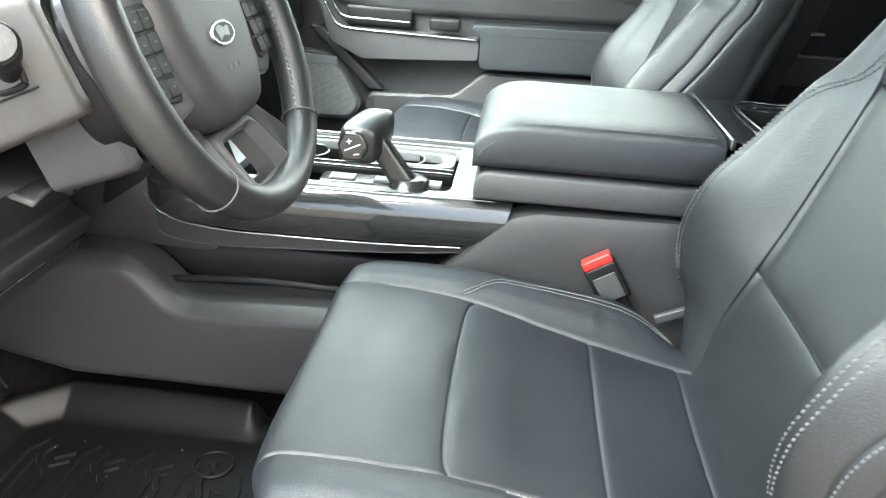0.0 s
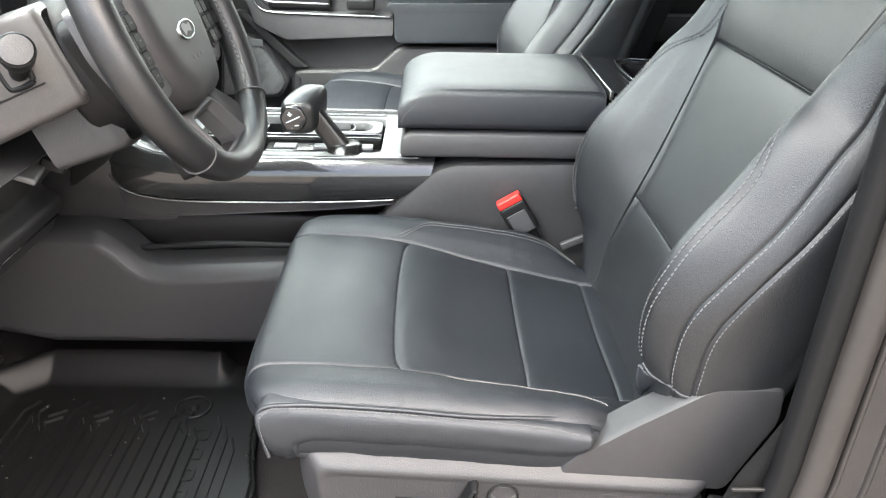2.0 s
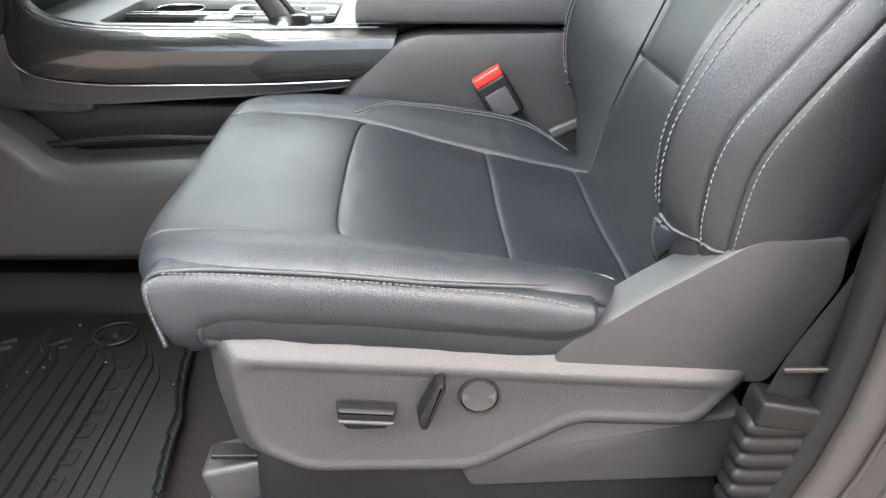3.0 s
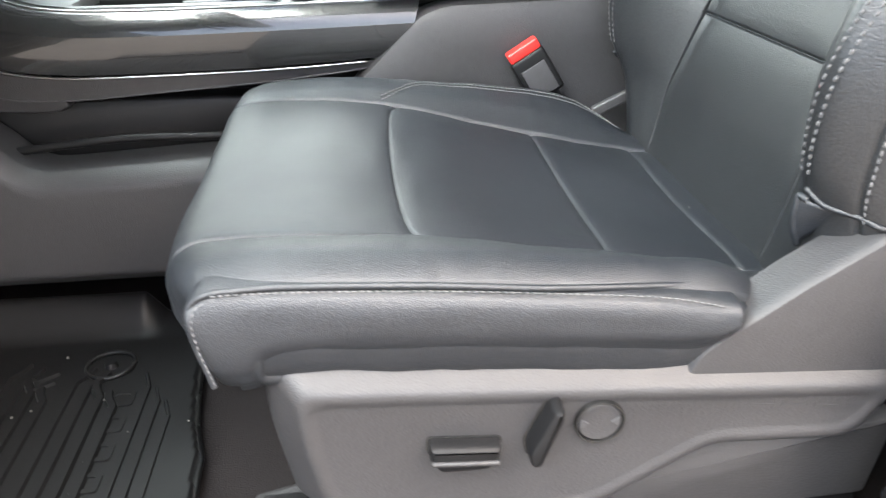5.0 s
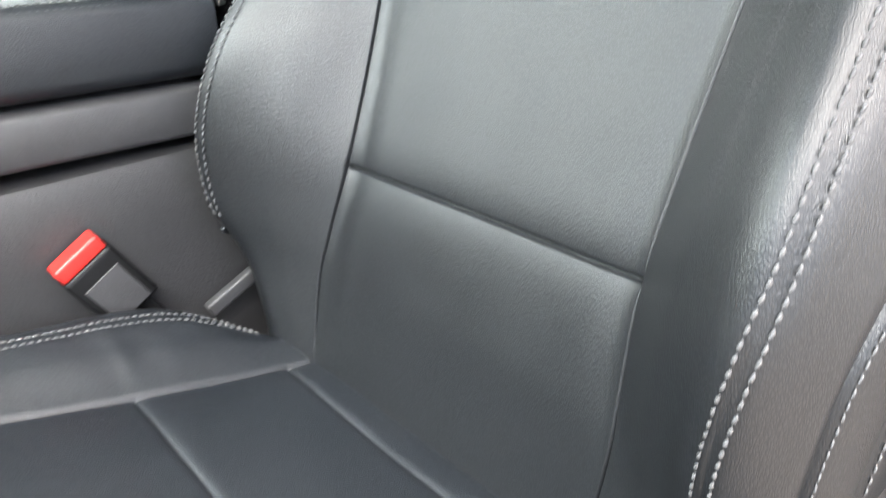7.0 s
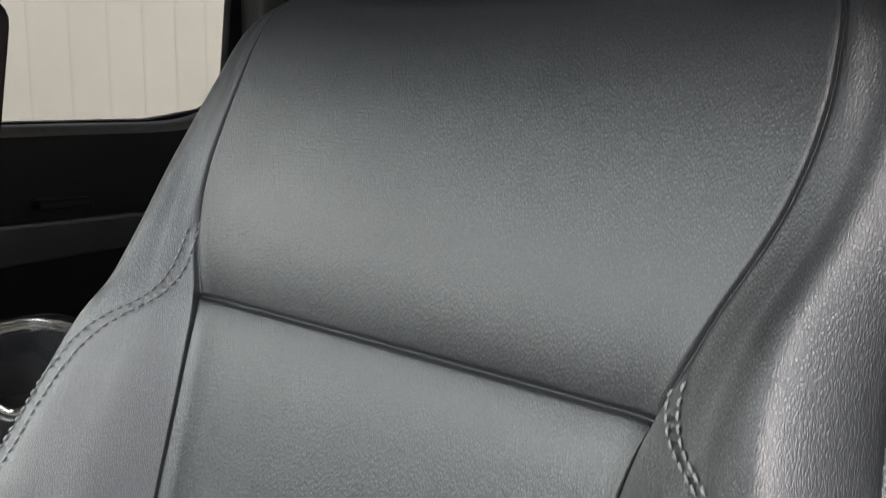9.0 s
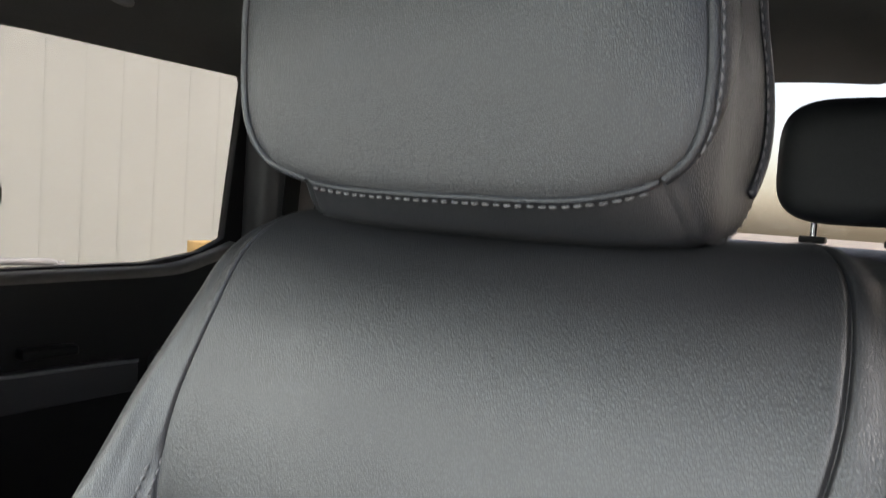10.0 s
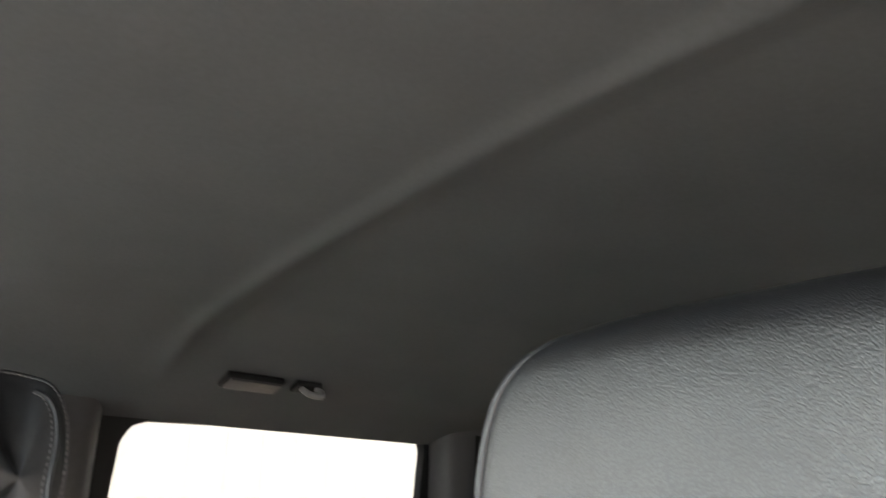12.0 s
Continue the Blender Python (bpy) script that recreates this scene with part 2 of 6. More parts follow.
def rounded(outline, r, k=4):
    """The outline with its corners rounded."""
    pts = [Vector(p) for p in outline]
    out = []
    for i, p in enumerate(pts):
        a, b = pts[i - 1] - p, pts[(i + 1) % len(pts)] - p
        d = min(r, a.length * 0.45, b.length * 0.45)
        s, e = p + a.normalized() * d, p + b.normalized() * d
        for j in range(k + 1):
            t = j / k
            out.append(tuple(s * (1 - t) ** 2 + p * 2 * t * (1 - t) + e * t * t))
    return out


def plate_bm(outline, axis, rings):
    """A relief plate: rings of (inset, height), from its back edge to its face."""
    bm = bmesh.new()
    last, first = None, None
    for d, h in rings:
        row = [bm.verts.new(place3(axis, a, b, h)) for a, b in (inset(outline, d) if d else outline)]
        if last:
            for i in range(len(row)):
                j = (i + 1) % len(row)
                bm.faces.new((last[i], last[j], row[j], row[i]))
        else:
            first = row
        last = row
    bm.faces.new(last)
    bm.faces.new(list(reversed(first)))
    bmesh.ops.recalc_face_normals(bm, faces=bm.faces)
    return bm


def spline(table, t):
    """Rows of numbers, read smoothly at t (0 is the first row)."""
    p = np.asarray(table, float)
    t = np.clip(np.asarray(t, float), 0, len(p) - 1 - 1e-9)
    i = t.astype(int)
    f = (t - i)[:, None]
    a, b = p[np.maximum(i - 1, 0)], p[i]
    c, d = p[np.minimum(i + 1, len(p) - 1)], p[np.minimum(i + 2, len(p) - 1)]
    return 0.5 * (2 * b + (c - a) * f + (2 * a - 5 * b + 4 * c - d) * f ** 2 + (3 * b - a - 3 * c + d) * f ** 3)


def smooth_line(points, n):
    return spline(points, np.linspace(0, len(points) - 1, n))


def tube(name, points, radius, mat, parent=None, label="", n=60, sides=8, flat=1.0, closed=False):
    """A round bar or cord along a smooth line."""
    pts = smooth_line(points + points[:1] if closed else points, n)
    tan = np.gradient(pts, axis=0)
    tan /= np.linalg.norm(tan, axis=1)[:, None] + 1e-12
    up = np.array([0.0, 0.0, 1.0]) if abs(tan[:, 2]).mean() < 0.8 else np.array([1.0, 0.0, 0.0])
    verts, faces = [], []
    for q, t in zip(pts, tan):
        s = np.cross(t, up)
        s /= np.linalg.norm(s) + 1e-12
        u = np.cross(s, t)
        for k in range(sides):
            a = 2 * math.pi * k / sides
            verts.append(q + s * math.cos(a) * radius + u * math.sin(a) * radius * flat)
    for i in range(n - 1):
        for k in range(sides):
            j = (k + 1) % sides
            faces.append((i * sides + k, i * sides + j, (i + 1) * sides + j, (i + 1) * sides + k))
    faces.append(tuple(range(sides))[::-1])
    faces.append(tuple((n - 1) * sides + k for k in range(sides)))
    return link(name, verts, faces, mat, parent, label)


def grid_faces(rows, cols, wrap=False):
    f = []
    for i in range(rows - 1):
        for j in range(cols if wrap else cols - 1):
            k = (j + 1) % cols
            f.append((i * cols + j, i * cols + k, (i + 1) * cols + k, (i + 1) * cols + j))
    return f


def clustered(knots, n):
    """Steps between knots, finer towards each knot."""
    out = []
    for a, b in zip(knots, knots[1:]):
        out += [a + (b - a) * (1 - math.cos(math.pi * i / n)) / 2 for i in range(n)]
    return np.array(out + [knots[-1]])


def normals_of(g):
    d = np.cross(np.gradient(g, axis=0), np.gradient(g, axis=1))
    return d / (np.linalg.norm(d, axis=2)[:, :, None] + 1e-12)


def stitch_row(name, pts, out, parent, step=0.0062, length=0.0044, thick=0.0007, lift=0.0006, mat=None, label="", slant=0.0):
    """Thread stitches, one after the other along a line that lies on a surface whose outward way is out."""
    pts, out = np.asarray(pts), np.asarray(out)
    run = np.concatenate([[0], np.cumsum(np.linalg.norm(np.diff(pts, axis=0), axis=1))])
    verts, faces = [], []
    for c in np.arange(step, run[-1] - step, step):
        c += random.uniform(-0.0004, 0.0004)
        a = np.array([np.interp(c - length / 2, run, pts[:, k]) for k in range(3)])
        b = np.array([np.interp(c + length / 2, run, pts[:, k]) for k in range(3)])
        o = np.array([np.interp(c, run, out[:, k]) for k in range(3)])
        o /= np.linalg.norm(o) + 1e-12
        s = np.cross(b - a, o)
        s /= np.linalg.norm(s) + 1e-12
        a, b = a - s * slant, b + s * slant
        base = len(verts)
        for f, w in ((0.0, 0.35), (0.25, 1.0), (0.75, 1.0), (1.0, 0.35)):
            q = a + (b - a) * f + o * (lift * (0.4 if f in (0.0, 1.0) else 1.0))
            verts += [q - s * thick * w, q + o * thick * w, q + s * thick * w, q - o * thick * w]
        for r in range(3):
            for k in range(4):
                faces.append((base + r * 4 + k, base + r * 4 + (k + 1) % 4, base + r * 4 + 4 + (k + 1) % 4, base + r * 4 + 4 + k))
        faces += [(base, base + 1, base + 2, base + 3), (base + 12, base + 15, base + 14, base + 13)]
    return link(name, verts, faces, mat or THREAD, parent, label)


# ---- the cab: floor, walls, roof ----
structure = dict(kind="structure")


def build_shell():
    ground = part("ground", box_bm((0, 0, -0.75), (400, 400, 0.1)), ASPHALT)
    tagged(ground, "worn warm grey asphalt yard outside the vehicle", "ground", **structure)
    under = part("underbody", box_bm((0.45, 0.43, -0.34), (3.0, 1.50, 0.68), 0.03), PLASTIC_DARK)
    tagged(under, "plain black underbody of the vehicle on the yard", "underbody", **structure)
    floor = part("floor", prism_bm([(-1.05, 0.20), (-0.86, 0.075), (-0.4, 0.062), (2.0, 0.062), (2.0, 0.02), (-1.05, 0.02)], "y", -0.36, 1.22, 0.01), CARPET)
    tagged(floor, "black cut-pile carpet on the cab floor", "floor", **structure)
    sill = part("door_sill", box_bm((0.1, -0.41, 0.03), (1.5, 0.10, 0.11), 0.015), PLASTIC_DARK)
    tagged(sill, "black plastic door sill", "sill", **structure)
    fire = part("wall_front", box_bm((-1.10, 0.43, 0.5), (0.08, 1.66, 1.0)), CARPET)
    tagged(fire, "dark carpeted firewall below the dashboard", "wall", **structure)
    # right side, front door opening with its window
    o = [(-0.80, 0.02), (0.50, 0.02), (0.50, 1.34), (-0.20, 1.34), (-0.80, 0.92)]
    h = [(-0.60, 0.88), (0.44, 0.88), (0.44, 1.24), (-0.14, 1.24), (-0.58, 0.93)]
    w = part("wall_right_front", framed_bm(o, h, "y", 1.24, 1.30, 0.006), PLASTIC_DARK)
    tagged(w, "black front door shell with a window opening", "wall", **structure)
    # right side, rear door with its window
    o = [(0.505, 0.02), (1.0, 0.02), (1.55, 0.02), (1.55, 0.6), (1.55, 0.95), (1.55, 1.34), (1.2, 1.34), (0.8, 1.34), (0.505, 1.34), (0.505, 0.9)]
    h = [(0.550, 0.820), (1.00, 0.826), (1.128, 0.846), (1.192, 0.876), (1.228, 1.220), (1.219, 1.243), (1.196, 1.250), (0.616, 1.230), (0.590, 1.220), (0.574, 1.195)]
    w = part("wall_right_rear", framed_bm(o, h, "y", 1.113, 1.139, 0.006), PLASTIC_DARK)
    tagged(w, "black rear door shell round its side window", "wall", **structure)
    glass = part("window_1", prism_bm([(0.52, 0.80), (1.25, 0.83), (1.27, 1.27), (0.53, 1.27)], "y", 1.128, 1.132), PRIVACY_GLASS)
    glass.visible_shadow = False
    tagged(glass, "dark tinted rear side window glass", "window", **structure)
    glass = part("window_2", prism_bm([(-0.62, 0.86), (0.46, 0.86), (0.46, 1.25), (-0.15, 1.25)], "y", 1.268, 1.272), GLASS)
    glass.visible_shadow = False
    tagged(glass, "clear front side window glass", "window", **structure)
    w = part("wall_right_corner", box_bm((1.80, 1.15, 0.68), (0.495, 0.08, 1.32)), PLASTIC_DARK)
    tagged(w, "dark rear corner trim of the cab", "wall", **structure)
    # back wall with its window
    o = [(-0.40, 0.02), (1.24, 0.02), (1.24, 1.40), (-0.40, 1.40)]
    h = rounded([(-0.22, 0.945), (1.08, 0.945), (1.02, 1.345), (-0.16, 1.345)], 0.05, 3)
    o = [(-0.40, 0.02)] * 4 + [(1.24, 0.02)] * 4 + [(1.24, 1.40)] * 4 + [(-0.40, 1.40)] * 4
    bm = framed_bm(o, h, "x", 1.93, 1.99)
    bmesh.ops.remove_doubles(bm, verts=bm.verts, dist=1e-5)
    w = part("wall_back", bm, PLASTIC_DARK)
    tagged(w, "dark back wall of the cab round the rear window", "wall", **structure)
    glass = part("window_3", box_bm((1.96, 0.43, 1.145), (0.004, 1.34, 0.43)), PRIVACY_GLASS)
    glass.visible_shadow = False
    tagged(glass, "tinted rear window glass", "window", **structure)
    # left side behind the front seat
    o = [(0.46, 0.02), (1.97, 0.02), (1.97, 1.36), (0.46, 1.36)]
    h = [(0.58, 0.84), (1.40, 0.84), (1.34, 1.24), (0.58, 1.24)]
    w = part("wall_left_rear", framed_bm(o, h, "y", -0.44, -0.375), PLASTIC_DARK)
    tagged(w, "closed black rear door on the near side", "wall", **structure)
    glass = part("window_4", prism_bm([(0.56, 0.82), (1.42, 0.82), (1.36, 1.26), (0.56, 1.26)], "y", -0.412, -0.408), PRIVACY_GLASS)
    glass.visible_shadow = False
    tagged(glass, "dark tinted near-side rear window glass", "window", **structure)
    # windscreen pillars and cowl
    for y in (-0.36, 1.22):
        p = tube("windscreen_pillar", [(-0.80, y, 0.90), (-0.50, y, 1.14), (-0.16, y - 0.02 * (1 if y > 0 else -1), 1.34)], 0.035, PLASTIC_DARK, n=20)
        tagged(p, "black trimmed windscreen pillar", "pillar", **structure)
    pane = part("windscreen", prism_bm([(-0.98, 0.955), (-0.57, 1.155), (-0.17, 1.345), (-0.17, 1.350), (-0.57, 1.160), (-0.98, 0.960)], "y", -0.34, 1.20), GREEN_GLASS)
    pane.visible_shadow = False
    tagged(pane, "green tinted windscreen glass", "window", **structure)
    cowl = part("cowl", box_bm((-1.0, 0.43, 0.93), (0.30, 1.66, 0.06), 0.02), PLASTIC_DARK)
    tagged(cowl, "black cowl panel below the windscreen", "cowl", **structure)


build_shell()


def build_headliner():
    ys = [-0.36, -0.30, -0.20, -0.10, 0.02, 0.15, 0.43, 0.71, 0.84, 0.93, 1.01, 1.08, 1.115]
    zs = [1.285, 1.297, 1.318, 1.334, 1.346, 1.353, 1.356, 1.348, 1.335, 1.308, 1.275, 1.246, 1.232]
    n = 70
    line = smooth_line([(y, z) for y, z in zip(ys, zs)], n)
    xs = clustered([-0.20, 0.30, 0.40, 0.46, 0.52, 0.58, 0.66, 1.2, 1.95], 20)
    verts = []
    for x in xs:
        for y, z in line:
            inner = min(1.0, max(0.0, (0.60 - abs(y - 0.43)) / 0.14))
            inner = inner * inner * (3 - 2 * inner)
            u = x - 0.122 * y
            k = min(1.0, max(0.0, (u - 0.456) / 0.05))
            k = k * k * (3 - 2 * k)
            swell = -0.006 * math.exp(-((u - 0.450) / 0.014) ** 2) - 0.055 * min(1.0, max(0.0, (u - 0.52) / 0.8))
            front = -0.03 * max(0.0, (0.1 - x) / 0.3) ** 2
            verts.append((x, y, z + inner * (0.010 * k + swell) + front))
    ob = link("ceiling", verts, grid_faces(len(xs), n), HEADLINER)
    sol = ob.modifiers.new("thick", "SOLIDIFY")
    sol.thickness, sol.offset = 0.02, -1
    tagged(ob, "charcoal woven headliner with a rounded cross fold", "ceiling", **structure)
    roof = part("roof_skin", box_bm((0.88, 0.43, 1.445), (2.3, 1.74, 0.03), 0.01), PAINT)
    tagged(roof, "black painted roof panel", "roof", **structure)
    for y in (-0.40, 1.2):
        rail = part("roof_rail", box_bm((0.9, y, 1.362), (2.25, 0.10, 0.11), 0.02), PLASTIC_DARK)
        tagged(rail, "black roof rail above the doors", "rail", **structure)


build_headliner()


def build_pillar():
    """The open door's rear post: inner trim, rubber seal and painted jamb."""
    post = thing("door_pillar", (0.40, -0.36, 0.0), "black pillar with rubber door seal and painted jamb", "pillar", kind="structure")

    def strip(name, prof, mat, label=""):
        verts = []
        hs = np.linspace(-0.02, 1.34, 24)
        for h in hs:
            dx = -0.95 * min(0.30, max(0.0, 0.42 - h)) ** 2 + 0.03 * max(0.0, h - 0.42)
            for x, y in prof:
                verts.append((x + dx, y, h))
        k = len(prof)
        f = grid_faces(len(hs), k, True)
        return link(name, verts, f, mat, post, label)

    strip("inner_trim", rounded([(0.372, -0.275), (0.344, -0.320), (0.350, -0.334), (0.366, -0.336), (0.374, -0.328), (0.41, -0.275)], 0.006, 4), PLASTIC_DARK, "grained black plastic pillar trim")
    strip("door_seal", rounded([(0.370, -0.318), (0.371, -0.342), (0.388, -0.350), (0.400, -0.345), (0.402, -0.318)], 0.009, 5), DOOR_SEAL, "rubber door seal, coloured brown-grey as lit from the ground")
    strip("jamb", rounded([(0.400, -0.325), (0.404, -0.338), (0.44, -0.352), (0.50, -0.385), (0.50, -0.325)], 0.006, 3), PAINT, "glossy black painted door jamb")
    strip("edge_strip", rounded([(0.4035, -0.337), (0.405, -0.3425), (0.409, -0.3435), (0.410, -0.337)], 0.0015, 2), DOOR_SEAL, "dull metal flange edge")
    strip("second_flange", rounded([(0.4285, -0.344), (0.430, -0.3525), (0.434, -0.354), (0.435, -0.344)], 0.0015, 2), DOOR_SEAL, "dull metal flange edge")
    part("warning_label", box_bm((0.4420, -0.3590, 0.2000), (0.05, 0.003, 0.085), 0.001, (0, 8, -15)), YELLOW, post, "yellow warning label")
    part("label_bar", box_bm((0.4520, -0.3630, 0.2000), (0.014, 0.003, 0.06), 0.0005, (0, 8, -15)), WHITE_INK, post, "white print field")
    part("part_sticker", box_bm((0.4540, -0.3640, 0.5000), (0.022, 0.002, 0.07), 0.0005, (0, 8, -15)), SILVER, post, "silver part sticker")
    part("striker_plate", box_bm((0.4570, -0.3660, 0.3300), (0.04, 0.005, 0.07), 0.002, (0, 8, -15)), STEEL, post)
    tube("striker", [(0.4520, -0.3670, 0.355), (0.4470, -0.4020, 0.352), (0.4670, -0.4070, 0.330), (0.4740, -0.4020, 0.312), (0.4670, -0.3670, 0.306)], 0.005, STEEL, post, "bright steel door striker loop", n=30)


build_pillar()


# ---- seats ----
def padded(table, profile, vs, ks):
    """A padded surface: a line of stations, each with a half profile of (across, out), mirrored."""
    rows = spline(table, vs)
    t = spline(table, vs + 0.02)[:, :2] - spline(table, vs - 0.02)[:, :2]
    t /= np.linalg.norm(t, axis=1)[:, None] + 1e-12
    g = np.zeros((len(vs), len(ks), 3))
    for i, r in enumerate(rows):
        c = profile(r)
        full = [(-a, b) for a, b in reversed(c[1:])] + c
        q = spline(full, ks + len(c) - 1)
        nx, nz = -t[i, 1], t[i, 0]
        g[i, :, 0] = r[0] + nx * q[:, 1]
        g[i, :, 1] = q[:, 0]
        g[i, :, 2] = r[1] + nz * q[:, 1]
    return g


def ramp(x, lo, hi, soft):
    a = np.clip((x - lo) / soft + 0.5, 0, 1)
    b = np.clip((hi - x) / soft + 0.5, 0, 1)
    return a * b


def sewn(g, vs, ks, long_seams, cross_seams):
    """Presses seams into the padding. Returns the surface and its outward ways."""
    out = normals_of(g)
    mid = g.shape[1] // 2
    if out[len(vs) // 2, mid] @ np.array([-0.7, 0, 0.7]) < 0:
        out = -out
    ak = np.concatenate([np.zeros((len(vs), 1)), np.cumsum(np.linalg.norm(np.diff(g, axis=1), axis=2), axis=1)], axis=1)
    av = np.concatenate([np.zeros((1, len(ks))), np.cumsum(np.linalg.norm(np.diff(g, axis=0), axis=2), axis=0)], axis=0)
    push = np.zeros(g.shape[:2])
    for k0, lo, hi, depth, width, pad, wide in long_seams:
        at = np.array([np.interp(k0(vs[i]) if callable(k0) else k0, ks, ak[i]) for i in range(len(vs))])
        d = ak - at[:, None]
        m = ramp(vs, lo, hi, 0.3)[:, None]
        push -= m * (depth * np.exp(-(d / width) ** 2) + pad * np.exp(-np.abs(d) / wide))
    for v0, lo, hi, depth, width, pad, wide in cross_seams:
        at = np.array([np.interp(v0(ks[j]) if callable(v0) else v0, vs, av[:, j]) for j in range(len(ks))])
        d = av - at[None, :]
        m = ramp(ks, lo, hi, 0.12)[None, :]
        push -= m * (depth * np.exp(-(d / width) ** 2) + pad * np.exp(-np.abs(d) / wide))
    return g + out * push[:, :, None], out


def along(g, out, vs, ks, k0, lo, hi, shift=0.0):
    """A line on the surface at profile place k0 from station lo to hi."""
    sel = np.where((vs >= lo) & (vs <= hi))[0]
    pts, ways = [], []
    for i in sel:
        a = np.concatenate([[0], np.cumsum(np.linalg.norm(np.diff(g[i], axis=0), axis=1))])
        s = np.interp(k0(vs[i]) if callable(k0) else k0, ks, a) + shift
        pts.append([np.interp(s, a, g[i, :, c]) for c in range(3)])
        ways.append([np.interp(s, a, out[i, :, c]) for c in range(3)])
    return np.array(pts), np.array(ways)


# x, z, insert, crest y, crest out, second seam y, out, third seam y, out
BACK = [
    (0.240, 0.330, 0.142, 0.212, 0.006, 0.246, -0.008, 0.260, -0.026),
    (0.259, 0.420, 0.147, 0.218, 0.026, 0.249, 0.008, 0.262, -0.012),
    (0.270, 0.460, 0.144, 0.224, 0.055, 0.251, 0.028, 0.264, 0.000),
    (0.290, 0.520, 0.138, 0.228, 0.080, 0.252, 0.044, 0.264, 0.013),
    (0.315, 0.580, 0.142, 0.228, 0.084, 0.252, 0.034, 0.264, 0.006),
    (0.342, 0.650, 0.149, 0.223, 0.064, 0.252, 0.014, 0.264, -0.014),
    (0.367, 0.720, 0.155, 0.220, 0.044, 0.250, 0.000, 0.263, -0.030),
    (0.380, 0.757, 0.160, 0.213, 0.030, 0.249, -0.010, 0.262, -0.040),
    (0.391, 0.800, 0.174, 0.212, 0.016, 0.249, -0.012, 0.262, -0.042),
    (0.406, 0.850, 0.188, 0.220, 0.004, 0.249, -0.014, 0.262, -0.042),
    (0.425, 0.902, 0.192, 0.223, -0.003, 0.247, -0.018, 0.260, -0.044),
    (0.446, 0.940, 0.190, 0.219, -0.006, 0.242, -0.020, 0.254, -0.046),
    (0.470, 0.962, 0.183, 0.210, -0.008, 0.232, -0.022, 0.244, -0.046),
    (0.500, 0.972, 0.170, 0.196, -0.008, 0.216, -0.022, 0.228, -0.044),
    (0.535, 0.972, 0.160, 0.185, -0.008, 0.204, -0.022, 0.216, -0.044),
]


def back_profile(r):
    wi, y2, h2, y3, h3, y4, h4 = r[2:9]
    return [(0, -0.006), (wi - 0.035, -0.003), (wi, 0.0), ((wi + y2) / 2, h2 * (0.58 if h2 > 0 else 0.70)), (y2, h2), (y3, h3), (y4, h4),
            (y4 + 0.001, h4 - 0.03), (y4 - 0.004, min(h4 - 0.05, -0.085)), (y4 - 0.02, -0.115), (0.12, -0.128), (0, -0.13)]


# x, z, insert, y3, h3, crest y, crest out, piping y, piping out
CUSHION = [
    (-0.165, 0.305, 0.190, 0.208, -0.012, 0.230, -0.024, 0.250, -0.036),
    (-0.210, 0.310, 0.190, 0.208, -0.014, 0.232, -0.026, 0.255, -0.040),
    (-0.240, 0.332, 0.190, 0.209, -0.015, 0.235, -0.028, 0.260, -0.044),
    (-0.258, 0.370, 0.190, 0.209, -0.014, 0.238, -0.026, 0.263, -0.046),
    (-0.260, 0.402, 0.190, 0.209, -0.006, 0.238, -0.014, 0.263, -0.034),
    (-0.236, 0.427, 0.184, 0.208, 0.003, 0.236, 0.003, 0.262, -0.010),
    (-0.150, 0.430, 0.182, 0.206, 0.007, 0.235, 0.010, 0.262, -0.003),
    (-0.057, 0.419, 0.177, 0.204, 0.011, 0.235, 0.015, 0.262, 0.002),
    (0.020, 0.401, 0.169, 0.202, 0.017, 0.234, 0.025, 0.261, 0.012),
    (0.103, 0.382, 0.162, 0.200, 0.021, 0.233, 0.034, 0.260, 0.022),
    (0.165, 0.369, 0.158, 0.198, 0.021, 0.226, 0.032, 0.251, 0.020),
    (0.224, 0.359, 0.154, 0.186, 0.008, 0.206, 0.006, 0.222, -0.012),
    (0.270, 0.353, 0.150, 0.178, 0.004, 0.196, 0.000, 0.212, -0.016),
    (0.315, 0.350, 0.146, 0.172, 0.002, 0.190, 0.000, 0.206, -0.016),
]


def cushion_profile(r):
    wi, y3, h3, y4, h4, y5, h5 = r[2:9]
    # the skirt is short on the front face, full along the side
    f = 0.35 + 0.65 * min(1.0, max(0.0, (r[1] - 0.395) / 0.028)) if r[0] < -0.1 else 1.0
    return [(0, -0.005), (wi - 0.04, -0.002), (wi, 0.0), (y3, h3), (y4, h4), (y5, h5), (y5 + 0.007, h5 - 0.02 * f),
            (y5 + 0.006, h5 - 0.048 * f), (y5 - 0.004, h5 - 0.072 * f), (y5 - 0.03, h5 - 0.085 * f), (0.10, -0.09), (0, -0.09)]


def crest_seam(v):
    """The double seam leaves the insert and climbs on to the bolster's crest."""
    f = min(1.0, max(0.0, (v - 6.6) / 0.8))
    return 2.1 + 1.6 * f * f * (3 - 2 * f)


def turned_seam(v):
    """The double seam beside the insert turns out across the bolster at its rear end."""
    return 2.30 + 0.30 * min(1.0, max(0.0, (v - 9.6) / 0.55)) + 0.85 * max(0.0, (v - 10.12) / 0.40) ** 1.4


